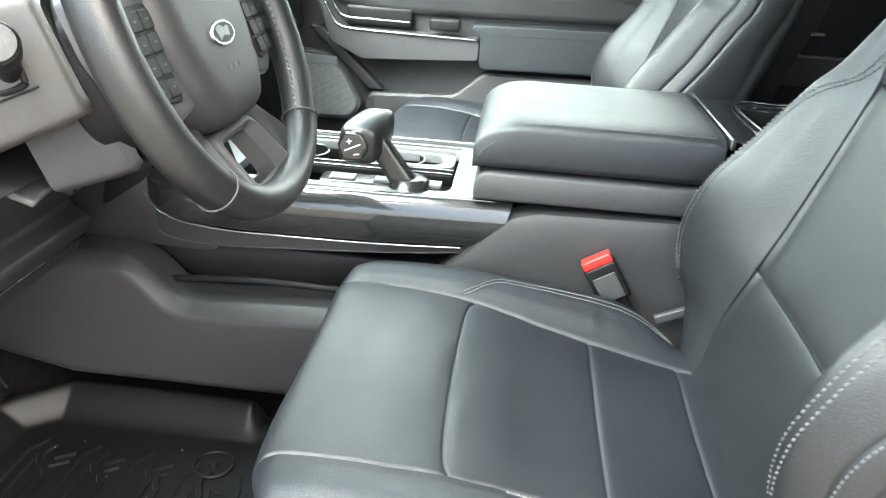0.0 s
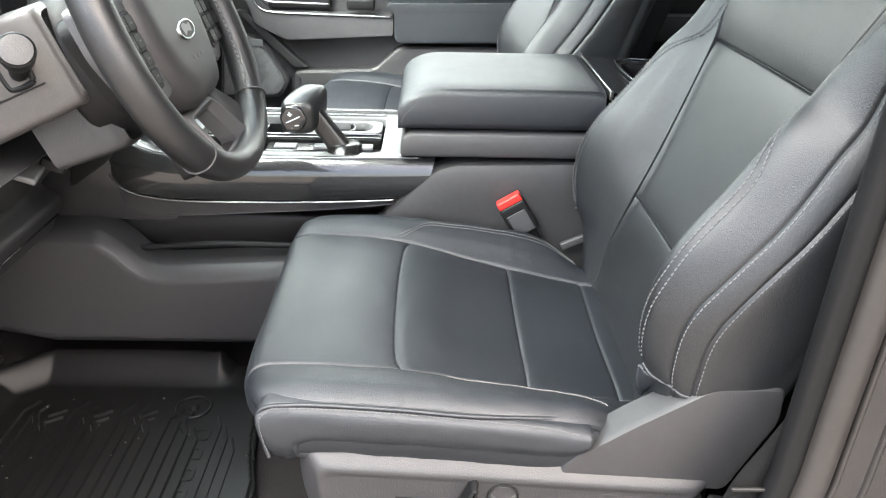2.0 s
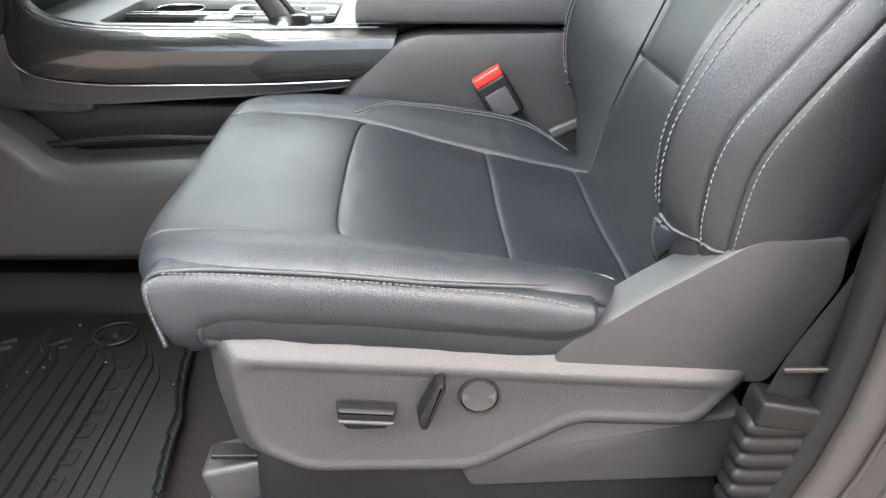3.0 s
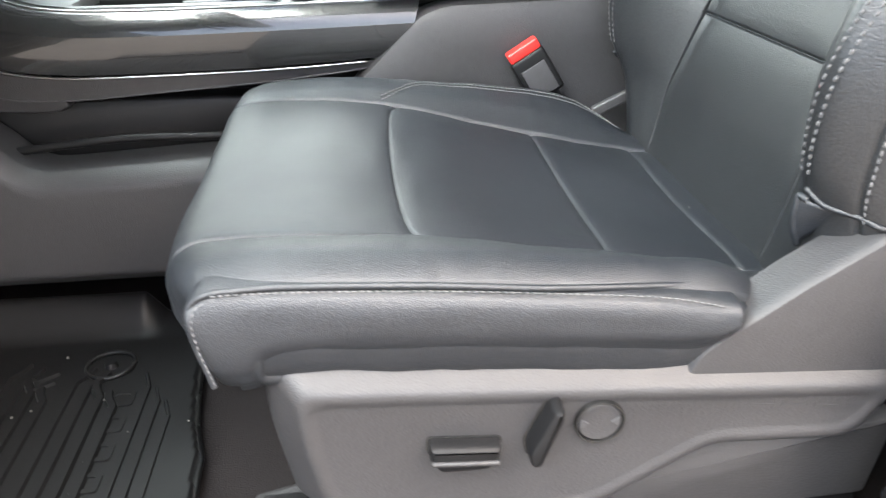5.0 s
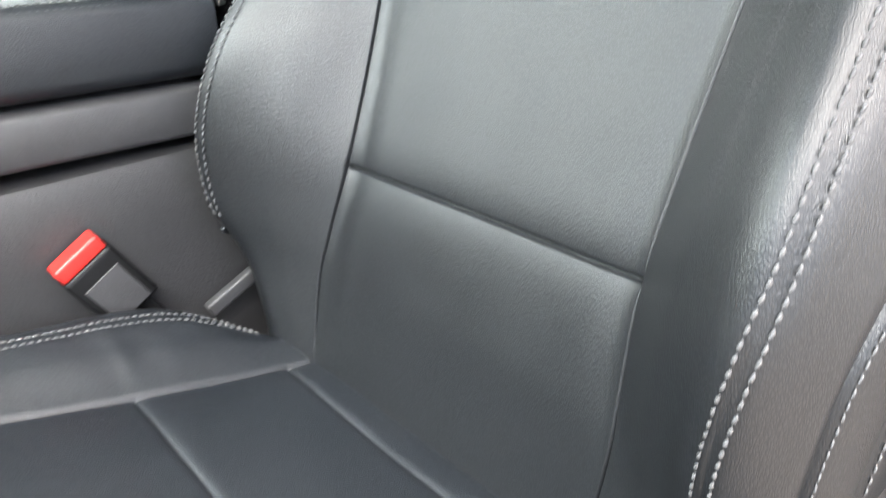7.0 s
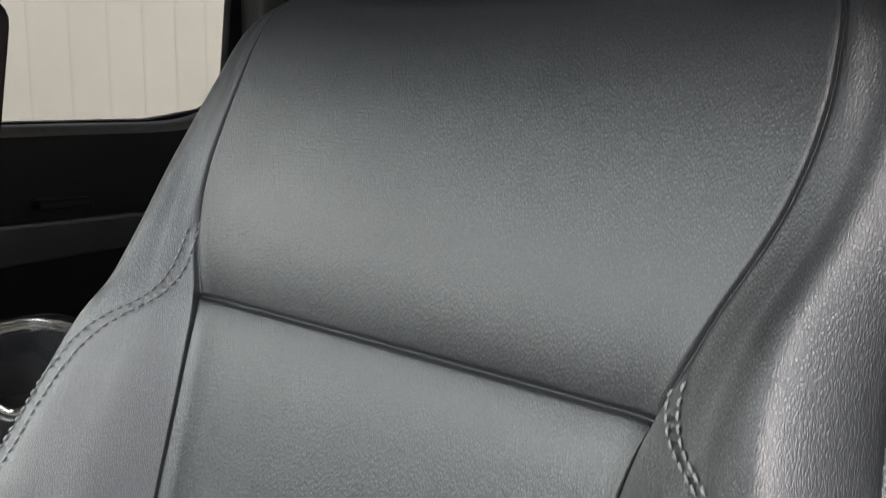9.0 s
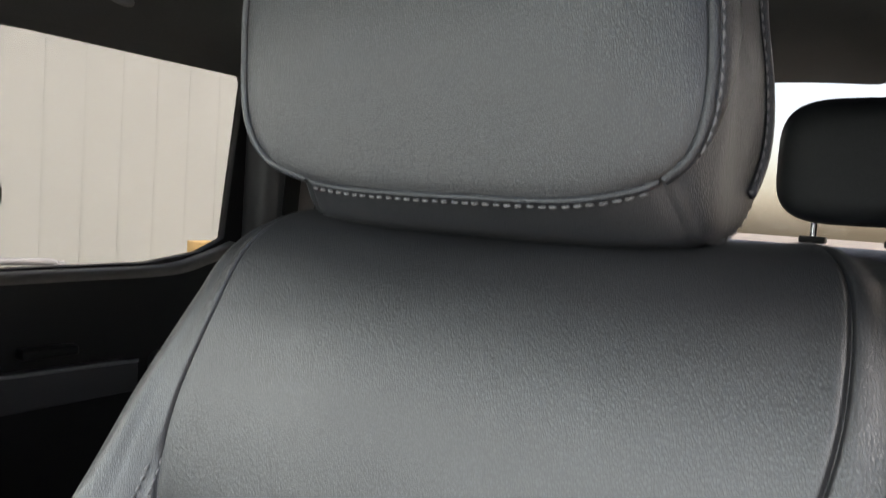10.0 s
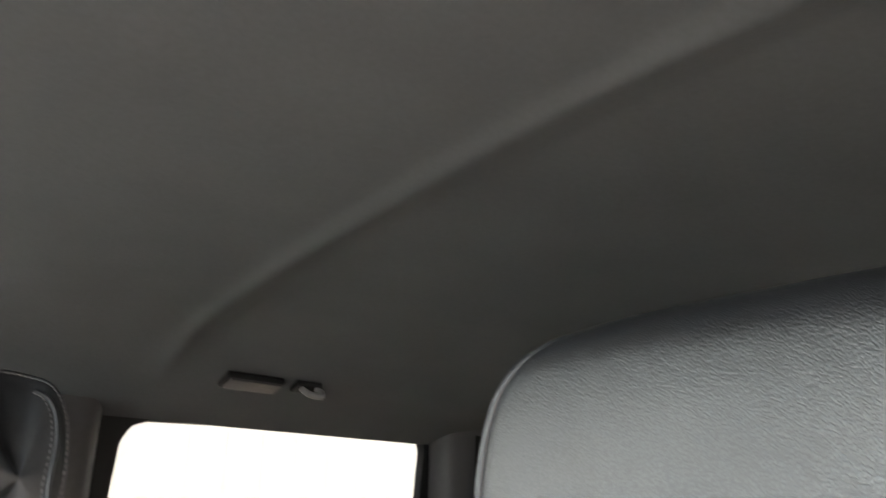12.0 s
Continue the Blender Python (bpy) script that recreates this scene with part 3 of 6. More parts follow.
def build_cushion(seat, near):
    vs = np.unique(np.concatenate([clustered([0, 3, 5, 7, 9, 11, 13], 18), np.linspace(6.76, 7.06, 36)]).round(5))
    half = clustered([0, 1, 2, 3, 4, 5, 6, 8, 11], 12)
    ks = np.concatenate([-half[:0:-1], half])
    g = padded(CUSHION, cushion_profile, vs, ks)
    # rounded front corners, more so on the door side
    w = np.clip((-0.11 - g[:, :, 0]) / 0.13, 0, 1)
    side = g[:, :, 1] * near / 0.262
    g[:, :, 0] += w * (0.030 * np.clip(side, 0, 1.1) ** 3 + 0.010 * np.clip(-side, 0, 1.1) ** 4)
    g, out = sewn(g, vs, ks,
                  [(s * 2, 3.2, 13, 0.0024, 0.0016, 0.0026, 0.010) for s in (-1, 1)] + [(s * 5, 1.0, 11.4, 0.0022, 0.0022, 0.0012, 0.006) for s in (-1, 1)]
                  + [(lambda v: -near * crest_seam(v), 6.7, 11.2, 0.0018, 0.0018, 0, 0.01)],
                  [(lambda k: 7.0 - 0.16 * max(0.0, 1 - (k / 2) ** 2), -2, 2, 0.0024, 0.0013, 0.0024, 0.009), (9.0, -2, 2, 0.0024, 0.0013, 0.0022, 0.009), (11.0, -2, 2, 0.0022, 0.0013, 0.0020, 0.008)])
    wrinkle = np.zeros(g.shape[:2])
    for i in range(g.shape[0]):
        for j in range(g.shape[1]):
            p = g[i, j]
            wrinkle[i, j] = 0.0016 * noise.noise((p[0] * 22, p[1] * 9, p[2] * 22)) + 0.0008 * noise.noise((p[0] * 60, p[1] * 25, 4.0))
    g = g + out * wrinkle[:, :, None]
    ob = link("cushion", g.reshape(-1, 3), grid_faces(len(vs), len(ks)), LEATHER, seat, "black leather seat cushion with pressed cross seams")
    s = near
    for k, sh, lo, hi in ((5, 0.0045, 3.4, 11.2),):
        p, o = along(g, out, vs, ks, s * k, lo, hi, s * sh)
        if near < 0:
            line = smooth_line([(-0.203, 0.4282), (-0.150, 0.4278), (-0.057, 0.4218), (0.020, 0.4145), (0.103, 0.405), (0.152, 0.393)], len(p))
            p = np.array([(x, -0.2696, z) for x, z in line])
            o = np.tile([0.0, -0.8, 0.6], (len(p), 1))
        stitch_row("piping_stitch", p, o, ob, 0.0050, 0.0036, 0.0006)
    if near < 0:
        # side panel that hangs below the front corner, full in its middle, with a piped edge
        edge = [(0.135, 0.4035), (0.103, 0.4085), (0.020, 0.4185), (-0.057, 0.4260), (-0.150, 0.4318), (-0.190, 0.4318), (-0.205, 0.4300), (-0.2135, 0.4245), (-0.2175, 0.416), (-0.2178, 0.405), (-0.2155, 0.390), (-0.212, 0.375), (-0.2085, 0.358)]
        stations = [(-0.2178, 0.4120, 0.4020), (-0.2165, 0.4205, 0.3900), (-0.2130, 0.4255, 0.3740), (-0.2060, 0.4300, 0.3530), (-0.1950, 0.4312, 0.3480), (-0.1810, 0.4308, 0.3500), (-0.1700, 0.4302, 0.3620),
                    (-0.1400, 0.4285, 0.3680), (-0.0570, 0.4215, 0.3630), (0.0200, 0.4140, 0.3580), (0.0800, 0.4080, 0.3510), (0.1240, 0.4020, 0.3490), (0.1470, 0.3975, 0.3540), (0.1600, 0.3945, 0.3640), (0.1650, 0.3905, 0.3770)]
        k = 16
        fine = spline(stations, np.linspace(0, len(stations) - 1, 90))
        verts = []
        for i, (x, hi, lo) in enumerate(fine):
            ends = min(1.0, i / 8, (89 - i) / 7)
            ends = ends * (2 - ends)
            verts.append((x, -0.232, hi))
            for f in np.linspace(0, 1, k):
                full = (0.25 + 0.75 * ends) * (1 - abs(2 * f - 0.86) ** 2.6 * (0.55 if f < 0.43 else 0.78))
                crease = 0.0030 * max(0.0, (x + 0.01) / 0.16) * math.exp(-((f - 0.66 - 0.5 * x) / 0.10) ** 2)
                verts.append((x, -0.2570 - 0.0160 * max(full, 0.0) + crease + 0.0065 * math.exp(-f / 0.055) + 0.0007 * noise.noise((x * 30, f * 4, 1.0)), hi + (lo - hi) * f))
            verts.append((x, -0.225, lo))
        link("side_panel", verts, grid_faces(90, k + 2), LEATHER, ob, "leather side panel of the cushion")
        rim = [(x + 0.001, -0.2650 + 0.018 * max(0.0, (x - 0.06) / 0.075) - 0.0015 * min(1.0, max(0.0, (-0.15 - x) / 0.05)), z - 0.0025) for x, z in edge]
        tube("edge_piping", rim, 0.0025, LEATHER, ob, n=140)
        row = smooth_line(rim[6:], 60) + np.array([0.0042, -0.0080, 0.0005])
        stitch_row("corner_stitch", row, np.tile([-0.2, -1.0, 0.0], (60, 1)), ob, 0.0050, 0.0036, 0.0006)
    for sh in (-0.0028, 0.0028):
        p, o = along(g, out, vs, ks, lambda v: s * turned_seam(v), 7.6, 10.52, s * sh)
        stitch_row("insert_stitch", p, o, ob, 0.0055, 0.0044, 0.0009, 0.0010, slant=0.0006)
    end = np.linspace((0.1590, -0.2650, 0.390), (0.1580, -0.2650, 0.368), 12)
    if near < 0:
        stitch_row("end_stitch", end, np.tile([0.2, -1.0, 0.0], (12, 1)), ob, 0.0055, 0.0040, 0.0007)
    for sh in (-0.0035, 0.0035):
        p, o = along(g, out, vs, ks, lambda v: -s * crest_seam(v), 6.75, 11.0, sh)
        stitch_row("bolster_stitch", p, o, ob, 0.0055, 0.0044, 0.0009, 0.0010)
    return ob


def bolster_seam(v, near=True):
    """The double seam follows the bolster's crest, then turns in to the yoke."""
    f = min(1.0, max(0.0, (v - 5.2) / (2.5 if near else 3.1)))
    h = min(1.0, max(0.0, (v - 1.9) / 1.8))
    top = 4.0 + 0.22 * h * h * (3 - 2 * h) if near else 3.86
    return top - (top - 2.05) * f * f * (3 - 2 * f)


def build_back(seat, near):
    vs = np.unique(np.concatenate([clustered([0, 1, 3, 5, 7, 9, 11, 14], 16), np.linspace(2.90, 3.10, 21), np.linspace(6.85, 7.15, 21)]).round(5))
    half = np.unique(np.concatenate([clustered([0, 1, 2, 3, 4, 5, 6, 8, 11], 13), np.linspace(1.90, 2.10, 25)]).round(5))
    ks = np.concatenate([-half[:0:-1], half])
    g = padded(BACK, back_profile, vs, ks) + np.array([0, -0.006 * near, 0])
    # the bolster is fuller towards the door, and on the cabin's side it swells, then tucks in behind the cushion
    outer = np.clip(ks * near - 4, 0, 1)[None, :] * np.exp(-((vs - 4.4) / 2.2) ** 2)[:, None]
    inner = np.clip((-ks * near - 2.2) / 1.6, 0, 1)[None, :]
    tuck = np.clip((1.75 - vs) / 1.3, 0, 1)[:, None]
    g[:, :, 1] += near * (0.014 * outer - inner * (0.015 * np.exp(-((vs - 2.3) / 1.2) ** 2)[:, None] - 0.022 * tuck * tuck))
    g[:, :, 1] -= near * 0.006 * np.exp(-((ks * near - 2) / 0.8) ** 2)[None, :] * np.exp(-((vs - 5.2) / 1.6) ** 2)[:, None]
    lift = np.clip((g[:, :, 2] - 0.78) / 0.13, 0, 1)
    # towards the top the shoulder on the cabin's side is narrower
    over = np.clip(-g[:, :, 1] * near - 0.150, 0, 1)
    g[:, :, 1] += near * 0.22 * over * lift
    g[:, :, 1] += 0.016 * near * lift * lift * (3 - 2 * lift)
    ls = []
    for s in (-1, 1):
        ls += [(s * 2, 0.5, 7.0, 0.0032, 0.0009, 0.0006, 0.006), (s * 2, 7.0, 13.9, 0.0026, 0.0013, 0.0016, 0.010),
               (lambda v, s=s: s * bolster_seam(v, s == near), 1.6, 7.9 if s == near else 8.4, 0.0018, 0.0016, 0.0, 0.01), (s * 5, 1.0, 8.6, 0.0022, 0.002, 0.001, 0.006), (s * 6, 1.0, 8.6, 0.0022, 0.002, 0.001, 0.006)]
    g, out = sewn(g, vs, ks, ls, [(3.0, -2, 2, 0.0032, 0.0013, 0.0034, 0.012), (7.0, -2, 2, 0.0040, 0.0015, 0.0060, 0.016)])
    ob = link("backrest", g.reshape(-1, 3), grid_faces(len(vs), len(ks)), LEATHER_WIDE, seat, "black leather backrest with raised side bolsters")
    # finer hide on the insert and the inner bolsters below the yoke
    ob.data.materials.append(LEATHER_FINE)
    wide = len(ks) - 1
    for f in ob.data.polygons:
        v, k = vs[f.index // wide], abs(ks[f.index % wide])
        if v < 7 or v < 8 and k >= 2:
            f.material_index = 1
    for s in (-1, 1):
        for sh in (-0.0042, 0.0042):
            p, o = along(g, out, vs, ks, lambda v: s * bolster_seam(v, s == near), 1.7, 7.7 if s == near else 8.25, sh)
            stitch_row("bolster_stitch", p, o, ob, 0.0064, 0.0046, 0.0009, 0.0012, slant=0.0003)
        for k in (5, 6):
            p, o = along(g, out, vs, ks, s * k, 1.2, 11.5, s * 0.0045)
            stitch_row("side_stitch", p, o, ob, 0.0060, 0.0042, 0.0007)
    # hem where the side bolster ends above the hinge cover
    for s in (-1, 1):
        p, o = along(g, out, vs, ks, s * 4, 1.55, 1.66)
        q = [tuple(p[0] + o[0] * 0.002)]
        for k in (4.4, 5, 5.5, 6, 6.6):
            a, w = along(g, out, vs, ks, s * k, 1.40, 1.52)
            q.append(tuple(a[0] + w[0] * 0.001))
        tube("hem", q, 0.0022, LEATHER, ob, n=30, sides=6)
    # leather tongue that hangs below the near bolster's stitching
    k = 10
    verts = []
    for i in range(k):
        a = i / (k - 1)
        hi = np.array([0.2215, 0.2125, 0.4500]) * (1 - a) + np.array([0.248, 0.2405, 0.4450]) * a
        lo = np.array([0.2290, 0.2105, 0.4090]) * (1 - a) + np.array([0.254, 0.2280, 0.4300]) * a
        for j in range(k):
            b = j / (k - 1)
            p = hi + (lo - hi) * b
            verts.append((p[0] - 0.004 * math.sin(math.pi * a) * (1 - 0.4 * b) - 0.004 * math.sin(math.pi * b) * (1 - a), near * p[1], p[2] + 0.006 * math.sin(math.pi * a) * b))
    flap = link("bolster_tongue", verts, grid_faces(k, k), LEATHER, ob, "folded leather tongue below the bolster")
    thick = flap.modifiers.new("thick", "SOLIDIFY")
    thick.thickness, thick.offset = 0.003, 0
    tube("rolled_edge", [verts[2 * k], verts[0]] + verts[1:k], 0.0030, LEATHER, flap, n=40, sides=8)
    part("back_shell", prism_bm(rounded([(0.36, 0.33), (0.40, 0.33), (0.56, 0.78), (0.585, 0.94), (0.53, 0.955), (0.50, 0.80)], 0.03, 4), "y", -0.215, 0.215, 0.02), PLASTIC_DARK, seat, "black moulded seat back shell")
    return ob


# the headrest's side outline, from its lower front edge up the front and over the top, (x, z, reach to the door side, reach to the middle)
HEAD = [
    (0.4460, 0.988, 0.132, 0.092), (0.4440, 0.997, 0.1430, 0.122), (0.4425, 1.012, 0.1490, 0.139), (0.4410, 1.035, 0.1510, 0.148), (0.4395, 1.070, 0.1490, 0.150), (0.4380, 1.110, 0.1445, 0.148),
    (0.4370, 1.150, 0.1385, 0.136), (0.4400, 1.173, 0.1325, 0.120), (0.4520, 1.188, 0.1285, 0.100), (0.4720, 1.194, 0.1275, 0.090), (0.4980, 1.191, 0.1280, 0.098), (0.5200, 1.180, 0.1310, 0.120),
    (0.5350, 1.150, 0.138, 0.132), (0.5400, 1.100, 0.144, 0.146), (0.5380, 1.040, 0.151, 0.148), (0.5300, 1.003, 0.153, 0.142), (0.5150, 0.978, 0.150, 0.132), (0.4950, 0.967, 0.146, 0.118), (0.4680, 0.969, 0.142, 0.102),
]


def build_headrest(seat, cy, near):
    n = 150
    loop = spline(HEAD + HEAD[:1], np.linspace(0, len(HEAD), n, endpoint=False))
    mid = np.array([0.493, 1.08])
    verts, m = [], 0
    lines = {-1: [], 1: []}
    for x, z, a, b in loop:
        roll = 0.009 * min(1.0, max(0.0, (0.468 - x) / 0.024))
        way = mid - np.array([x, z])
        dist = np.linalg.norm(way)
        way = way / dist
        row = []
        # middle strip, a little full
        span = [(-b + (a + b) * (1 - math.cos(math.pi * i / 24)) / 2) for i in range(25)]
        for y in span:
            f = (y + b) / (a + b) * 2 - 1
            full = 0.005 * (1 - f ** 4) - roll * max(0.0, f - 0.45) ** 2 / 0.3025 - 0.0022 * math.exp(-((1 - abs(f)) / 0.02) ** 2)
            row.append((x - way[0] * full, y, z - way[1] * full))
        # side faces, drawn in to the middle
        sides = []
        for out, draw, most, h in ((0.0030, 0.0015, 0.05, 0), (0.0062, 0.0045, 0.1, 0), (0.0080, 0.009, 0.2, 0), (0.0092, 0.018, 0.38, 0.10), (0.0100, 0.034, 0.6, 0.35), (0.0100, 1, 0.76, 0.62), (0.0100, 1, 0.88, 0.80), (0.0100, 1, 0.96, 0.95)):
            d = min(draw, dist * most)
            sides.append((out, x + way[0] * d, z + way[1] * d, h))
        row = [(sx, -(b + o) * (1 - h) - 0.1600 * h, sz) for o, sx, sz, h in reversed(sides)] + row + [(sx + way[0] * roll * (1 - h), (a + o) * (1 - h) + 0.1500 * h, sz + way[1] * roll * (1 - h)) for o, sx, sz, h in sides]
        m = len(row)
        # a is the reach towards the door, which lies on the near side
        verts += [(p[0] - 0.02 * p[1] * near, cy + near * p[1], p[2]) for p in row]
    faces = []
    for i in range(n):
        k = (i + 1) % n
        for j in range(m - 1):
            faces.append((i * m + j, i * m + j + 1, k * m + j + 1, k * m + j))
    for j, s, reach in ((0, -1, 0.1600), (m - 1, 1, 0.1500)):
        hub = len(verts)
        verts.append((mid[0] - 0.02 * s * reach * near, cy + near * s * reach, mid[1]))
        ring = [(i * m + j, ((i + 1) % n) * m + j) for i in range(n)]
        faces += [(a, b, hub) if s < 0 else (b, a, hub) for a, b in ring]
    head = link("headrest", verts, faces, LEATHER_HEAD, seat, "black leather headrest with piped side seams")
    g = np.array(verts[:n * m]).reshape(n, m, 3)
    side = np.array([0, near, 0.0])
    for j, s, far in ((8, -1, 6), (m - 9, 1, m - 7)):
        last = int(n * 17.6 / len(HEAD))
        welt = [tuple(g[i, j] + s * side * 0.0012) for i in range(0, last, 2)]
        tube("piping", welt, 0.0030, LEATHER, head, n=220, sides=8)
        row = (g[:, far] + g[:, far - s]) / 2
        row = row[:last]
        stitch_row("side_stitch", row, np.tile(s * side, (last, 1)) + (row - np.append(mid, cy)[[0, 2, 1]]) * 2, head, 0.0066, 0.0046, 0.0009)
        # second piping along the rear edge of the side panel
        ring = m - 5 if s > 0 else 4
        back = [tuple(g[i, ring] + s * side * 0.0008) for i in range(n) if 10.3 < i * len(HEAD) / n < 16.2]
        tube("rear_piping", back, 0.0028, LEATHER, head, n=80, sides=8)
        inner = np.array(back) + np.array([-0.0060, 0, 0])
        stitch_row("rear_stitch", inner, np.tile(s * side, (len(inner), 1)), head, 0.0066, 0.0046, 0.0007)
    front = [tuple(p) for p in g[0, 9:m - 9:2]]
    tube("front_seam", front, 0.0022, LEATHER, head, n=60, sides=6)
    low = g[0, 9:m - 9] + np.array([0.0014, 0, -0.0030])
    stitch_row("front_stitch", low, np.tile([-0.8, 0, -0.3], (len(low), 1)), head, 0.0066, 0.0046, 0.0009)
    for y in (-0.095, 0.095):
        tube("post", [(0.497, cy + y, 0.90), (0.496, cy + y, 0.95), (0.494, cy + y, 1.02)], 0.007, CHROME, seat, "chrome headrest post", n=10, sides=14)


def bmesh_from_rings(rings):
    bm = bmesh.new()
    rows = [[bm.verts.new(p) for p in r] for r in rings]
    for a, b in zip(rows, rows[1:]):
        for i in range(len(a)):
            j = (i + 1) % len(a)
            bm.faces.new((a[i], a[j], b[j], b[i]))
    bmesh.ops.remove_doubles(bm, verts=bm.verts, dist=0.0004)
    return bm


SHIELD = [(-0.180, 0.373), (0.016, 0.361), (0.149, 0.351), (0.345, 0.339), (0.282, 0.243), (0.161, 0.248), (0.070, 0.192), (-0.102, 0.192), (-0.164, 0.228), (-0.177, 0.300)]
HINGE = [(0.120, 0.320), (0.140, 0.354), (0.208, 0.403), (0.292, 0.457), (0.374, 0.457), (0.376, 0.410), (0.330, 0.306)]
LOWER_TIER = [(0.046, 0.212), (0.070, 0.222), (0.150, 0.268), (0.300, 0.266), (0.322, 0.270), (0.312, 0.186), (0.060, 0.178)]


def soft_plate_bm(outline, r, rings):
    """A relief plate across y whose corners stay round from ring to ring."""
    bm = bmesh.new()
    last = None
    for d, y in rings:
        row = [bm.verts.new((x, y, z)) for x, z in rounded(inset(outline, d) if d else outline, r, 6)]
        if last:
            for i in range(len(row)):
                j = (i + 1) % len(row)
                bm.faces.new((last[i], last[j], row[j], row[i]))
        last = row
    bm.faces.new(last)
    return bm


def build_shield(seat):
    # a plate with a broad rounded border, stepped down to a flat field
    bm = soft_plate_bm(SHIELD, 0.016, [(0.0, -0.205), (0.0, -0.240), (0.0015, -0.2450), (0.0050, -0.2500), (0.0215, -0.2680), (0.0245, -0.2712), (0.0275, -0.2728), (0.0325, -0.2726), (0.0350, -0.2712), (0.0390, -0.2706)])
    body = part("side_shield", bm, PLASTIC, seat, "grained black plastic seat side shield")
    part("lower_tier", plate_bm(rounded(LOWER_TIER, 0.008, 4), "y", [(0, -0.20), (0, -0.2500), (0.002, -0.2545), (0.005, -0.2560)]), PLASTIC, body, "stepped lower edge of the side shield")
    part("hinge_cover", soft_plate_bm(HINGE, 0.010, [(0, -0.2240), (0, -0.2540), (0.0012, -0.2600), (0.0035, -0.2634), (0.007, -0.2642)]), PLASTIC, seat, "triangular black plastic hinge cover")
    # power switches, each in a dark shut line
    slot = rounded([(-0.0640, 0.3010), (-0.0080, 0.2970), (-0.0100, 0.2830), (-0.0190, 0.2740), (-0.0550, 0.2740), (-0.0640, 0.2860)], 0.004, 3)
    part("switch_slot", plate_bm(slot, "y", [(0, -0.2660), (0, -0.2715), (0.001, -0.2718)]), GLOSS_STALK, body)
    slide = part("slide_switch", plate_bm(inset(slot, 0.0016), "y", [(0, -0.2680), (0, -0.2800), (0.0015, -0.2835), (0.004, -0.2850)]), PLASTIC_DARK, body, "black seat slide switch")
    tube("ridge", [(-0.0610, -0.2848, 0.2865), (-0.0400, -0.2858, 0.2860), (-0.0120, -0.2848, 0.2835)], 0.0022, PLASTIC, slide, n=20, sides=8)
    slot = rounded([(0.0245, 0.3300), (0.0340, 0.3320), (0.0360, 0.3210), (0.0200, 0.2770), (0.0100, 0.2770), (0.0070, 0.2920)], 0.004, 3)
    part("switch_slot", plate_bm(slot, "y", [(0, -0.2660), (0, -0.2715), (0.001, -0.2718)]), GLOSS_STALK, body)
    part("recline_switch", plate_bm(inset(slot, 0.0016), "y", [(0, -0.2680), (0, -0.2850), (0.0015, -0.2895), (0.004, -0.2910)]), PLASTIC_DARK, body, "black backrest recline switch")
    cx, cz = 0.0645, 0.3035

    def turned(profile, k=48):
        return bmesh_from_rings([[(cx + r * math.cos(t), y, cz + r * math.sin(t)) for t in np.linspace(0, 2 * math.pi, k, endpoint=False)] for r, y in profile])

    part("lumbar_ring", turned([(0.0192, -0.266), (0.0192, -0.2735), (0.0186, -0.2748), (0.0176, -0.2748), (0.0170, -0.2735), (0.0170, -0.2690)]), GLOSS_STALK, body, "gloss black switch bezel")
    disc = part("lumbar_switch", turned([(0.0164, -0.266), (0.0164, -0.2728), (0.0156, -0.2738), (0.0120, -0.2732), (0.0060, -0.2728), (0.0, -0.2727)]), PLASTIC, body, "round dished black lumbar switch")
    for s in (-1, 1):
        wedge = [(cx + s * 0.0148, cz + 0.0046), (cx + s * 0.0088, cz), (cx + s * 0.0148, cz - 0.0046)]
        part("wedge_mark", prism_bm(wedge, "y", -0.2744, -0.2725, 0.0005), PLASTIC_GREY, disc, "small raised wedge mark")
    # an embossed maker's mark, as plain bars
    for i in range(4):
        x = 0.180 + i * 0.0265
        z = 0.3110 - 0.0030 * i
        part("embossed_bar", framed_bm([(x, z - 0.006), (x + 0.022, z - 0.008), (x + 0.022, z + 0.004), (x, z + 0.006)], [(x + 0.003, z - 0.0035), (x + 0.019, z - 0.0050), (x + 0.019, z + 0.0018), (x + 0.003, z + 0.0030)], "y", -0.27095, -0.2690), PLASTIC, body)
    # riser below the shield, with the slide's rail end showing above it
    riser = rounded([(-0.152, 0.090), (-0.148, 0.214), (-0.135, 0.222), (0.30, 0.235), (0.33, 0.090)], 0.008, 3)
    # darker than the shield's plastic: under-seat shade is put into its colour
    part("riser_cover", plate_bm(riser, "y", [(0, -0.19), (0, -0.2420), (0.002, -0.2465), (0.006, -0.2480)]), PLASTIC_DARK, seat, "black plastic seat riser cover, darkened for shade under the seat")
    rail = part("rail_end", box_bm((-0.100, -0.232, 0.240), (0.090, 0.020, 0.026), 0.003), STEEL, seat, "bright slide rail end")
    for x, z, w in ((-0.110, 0.244, 0.050), (-0.085, 0.234, 0.030)):
        part("rail_slot", box_bm((x, -0.2425, z), (w, 0.003, 0.006), 0.001), GLOSS_STALK, rail)
    return body


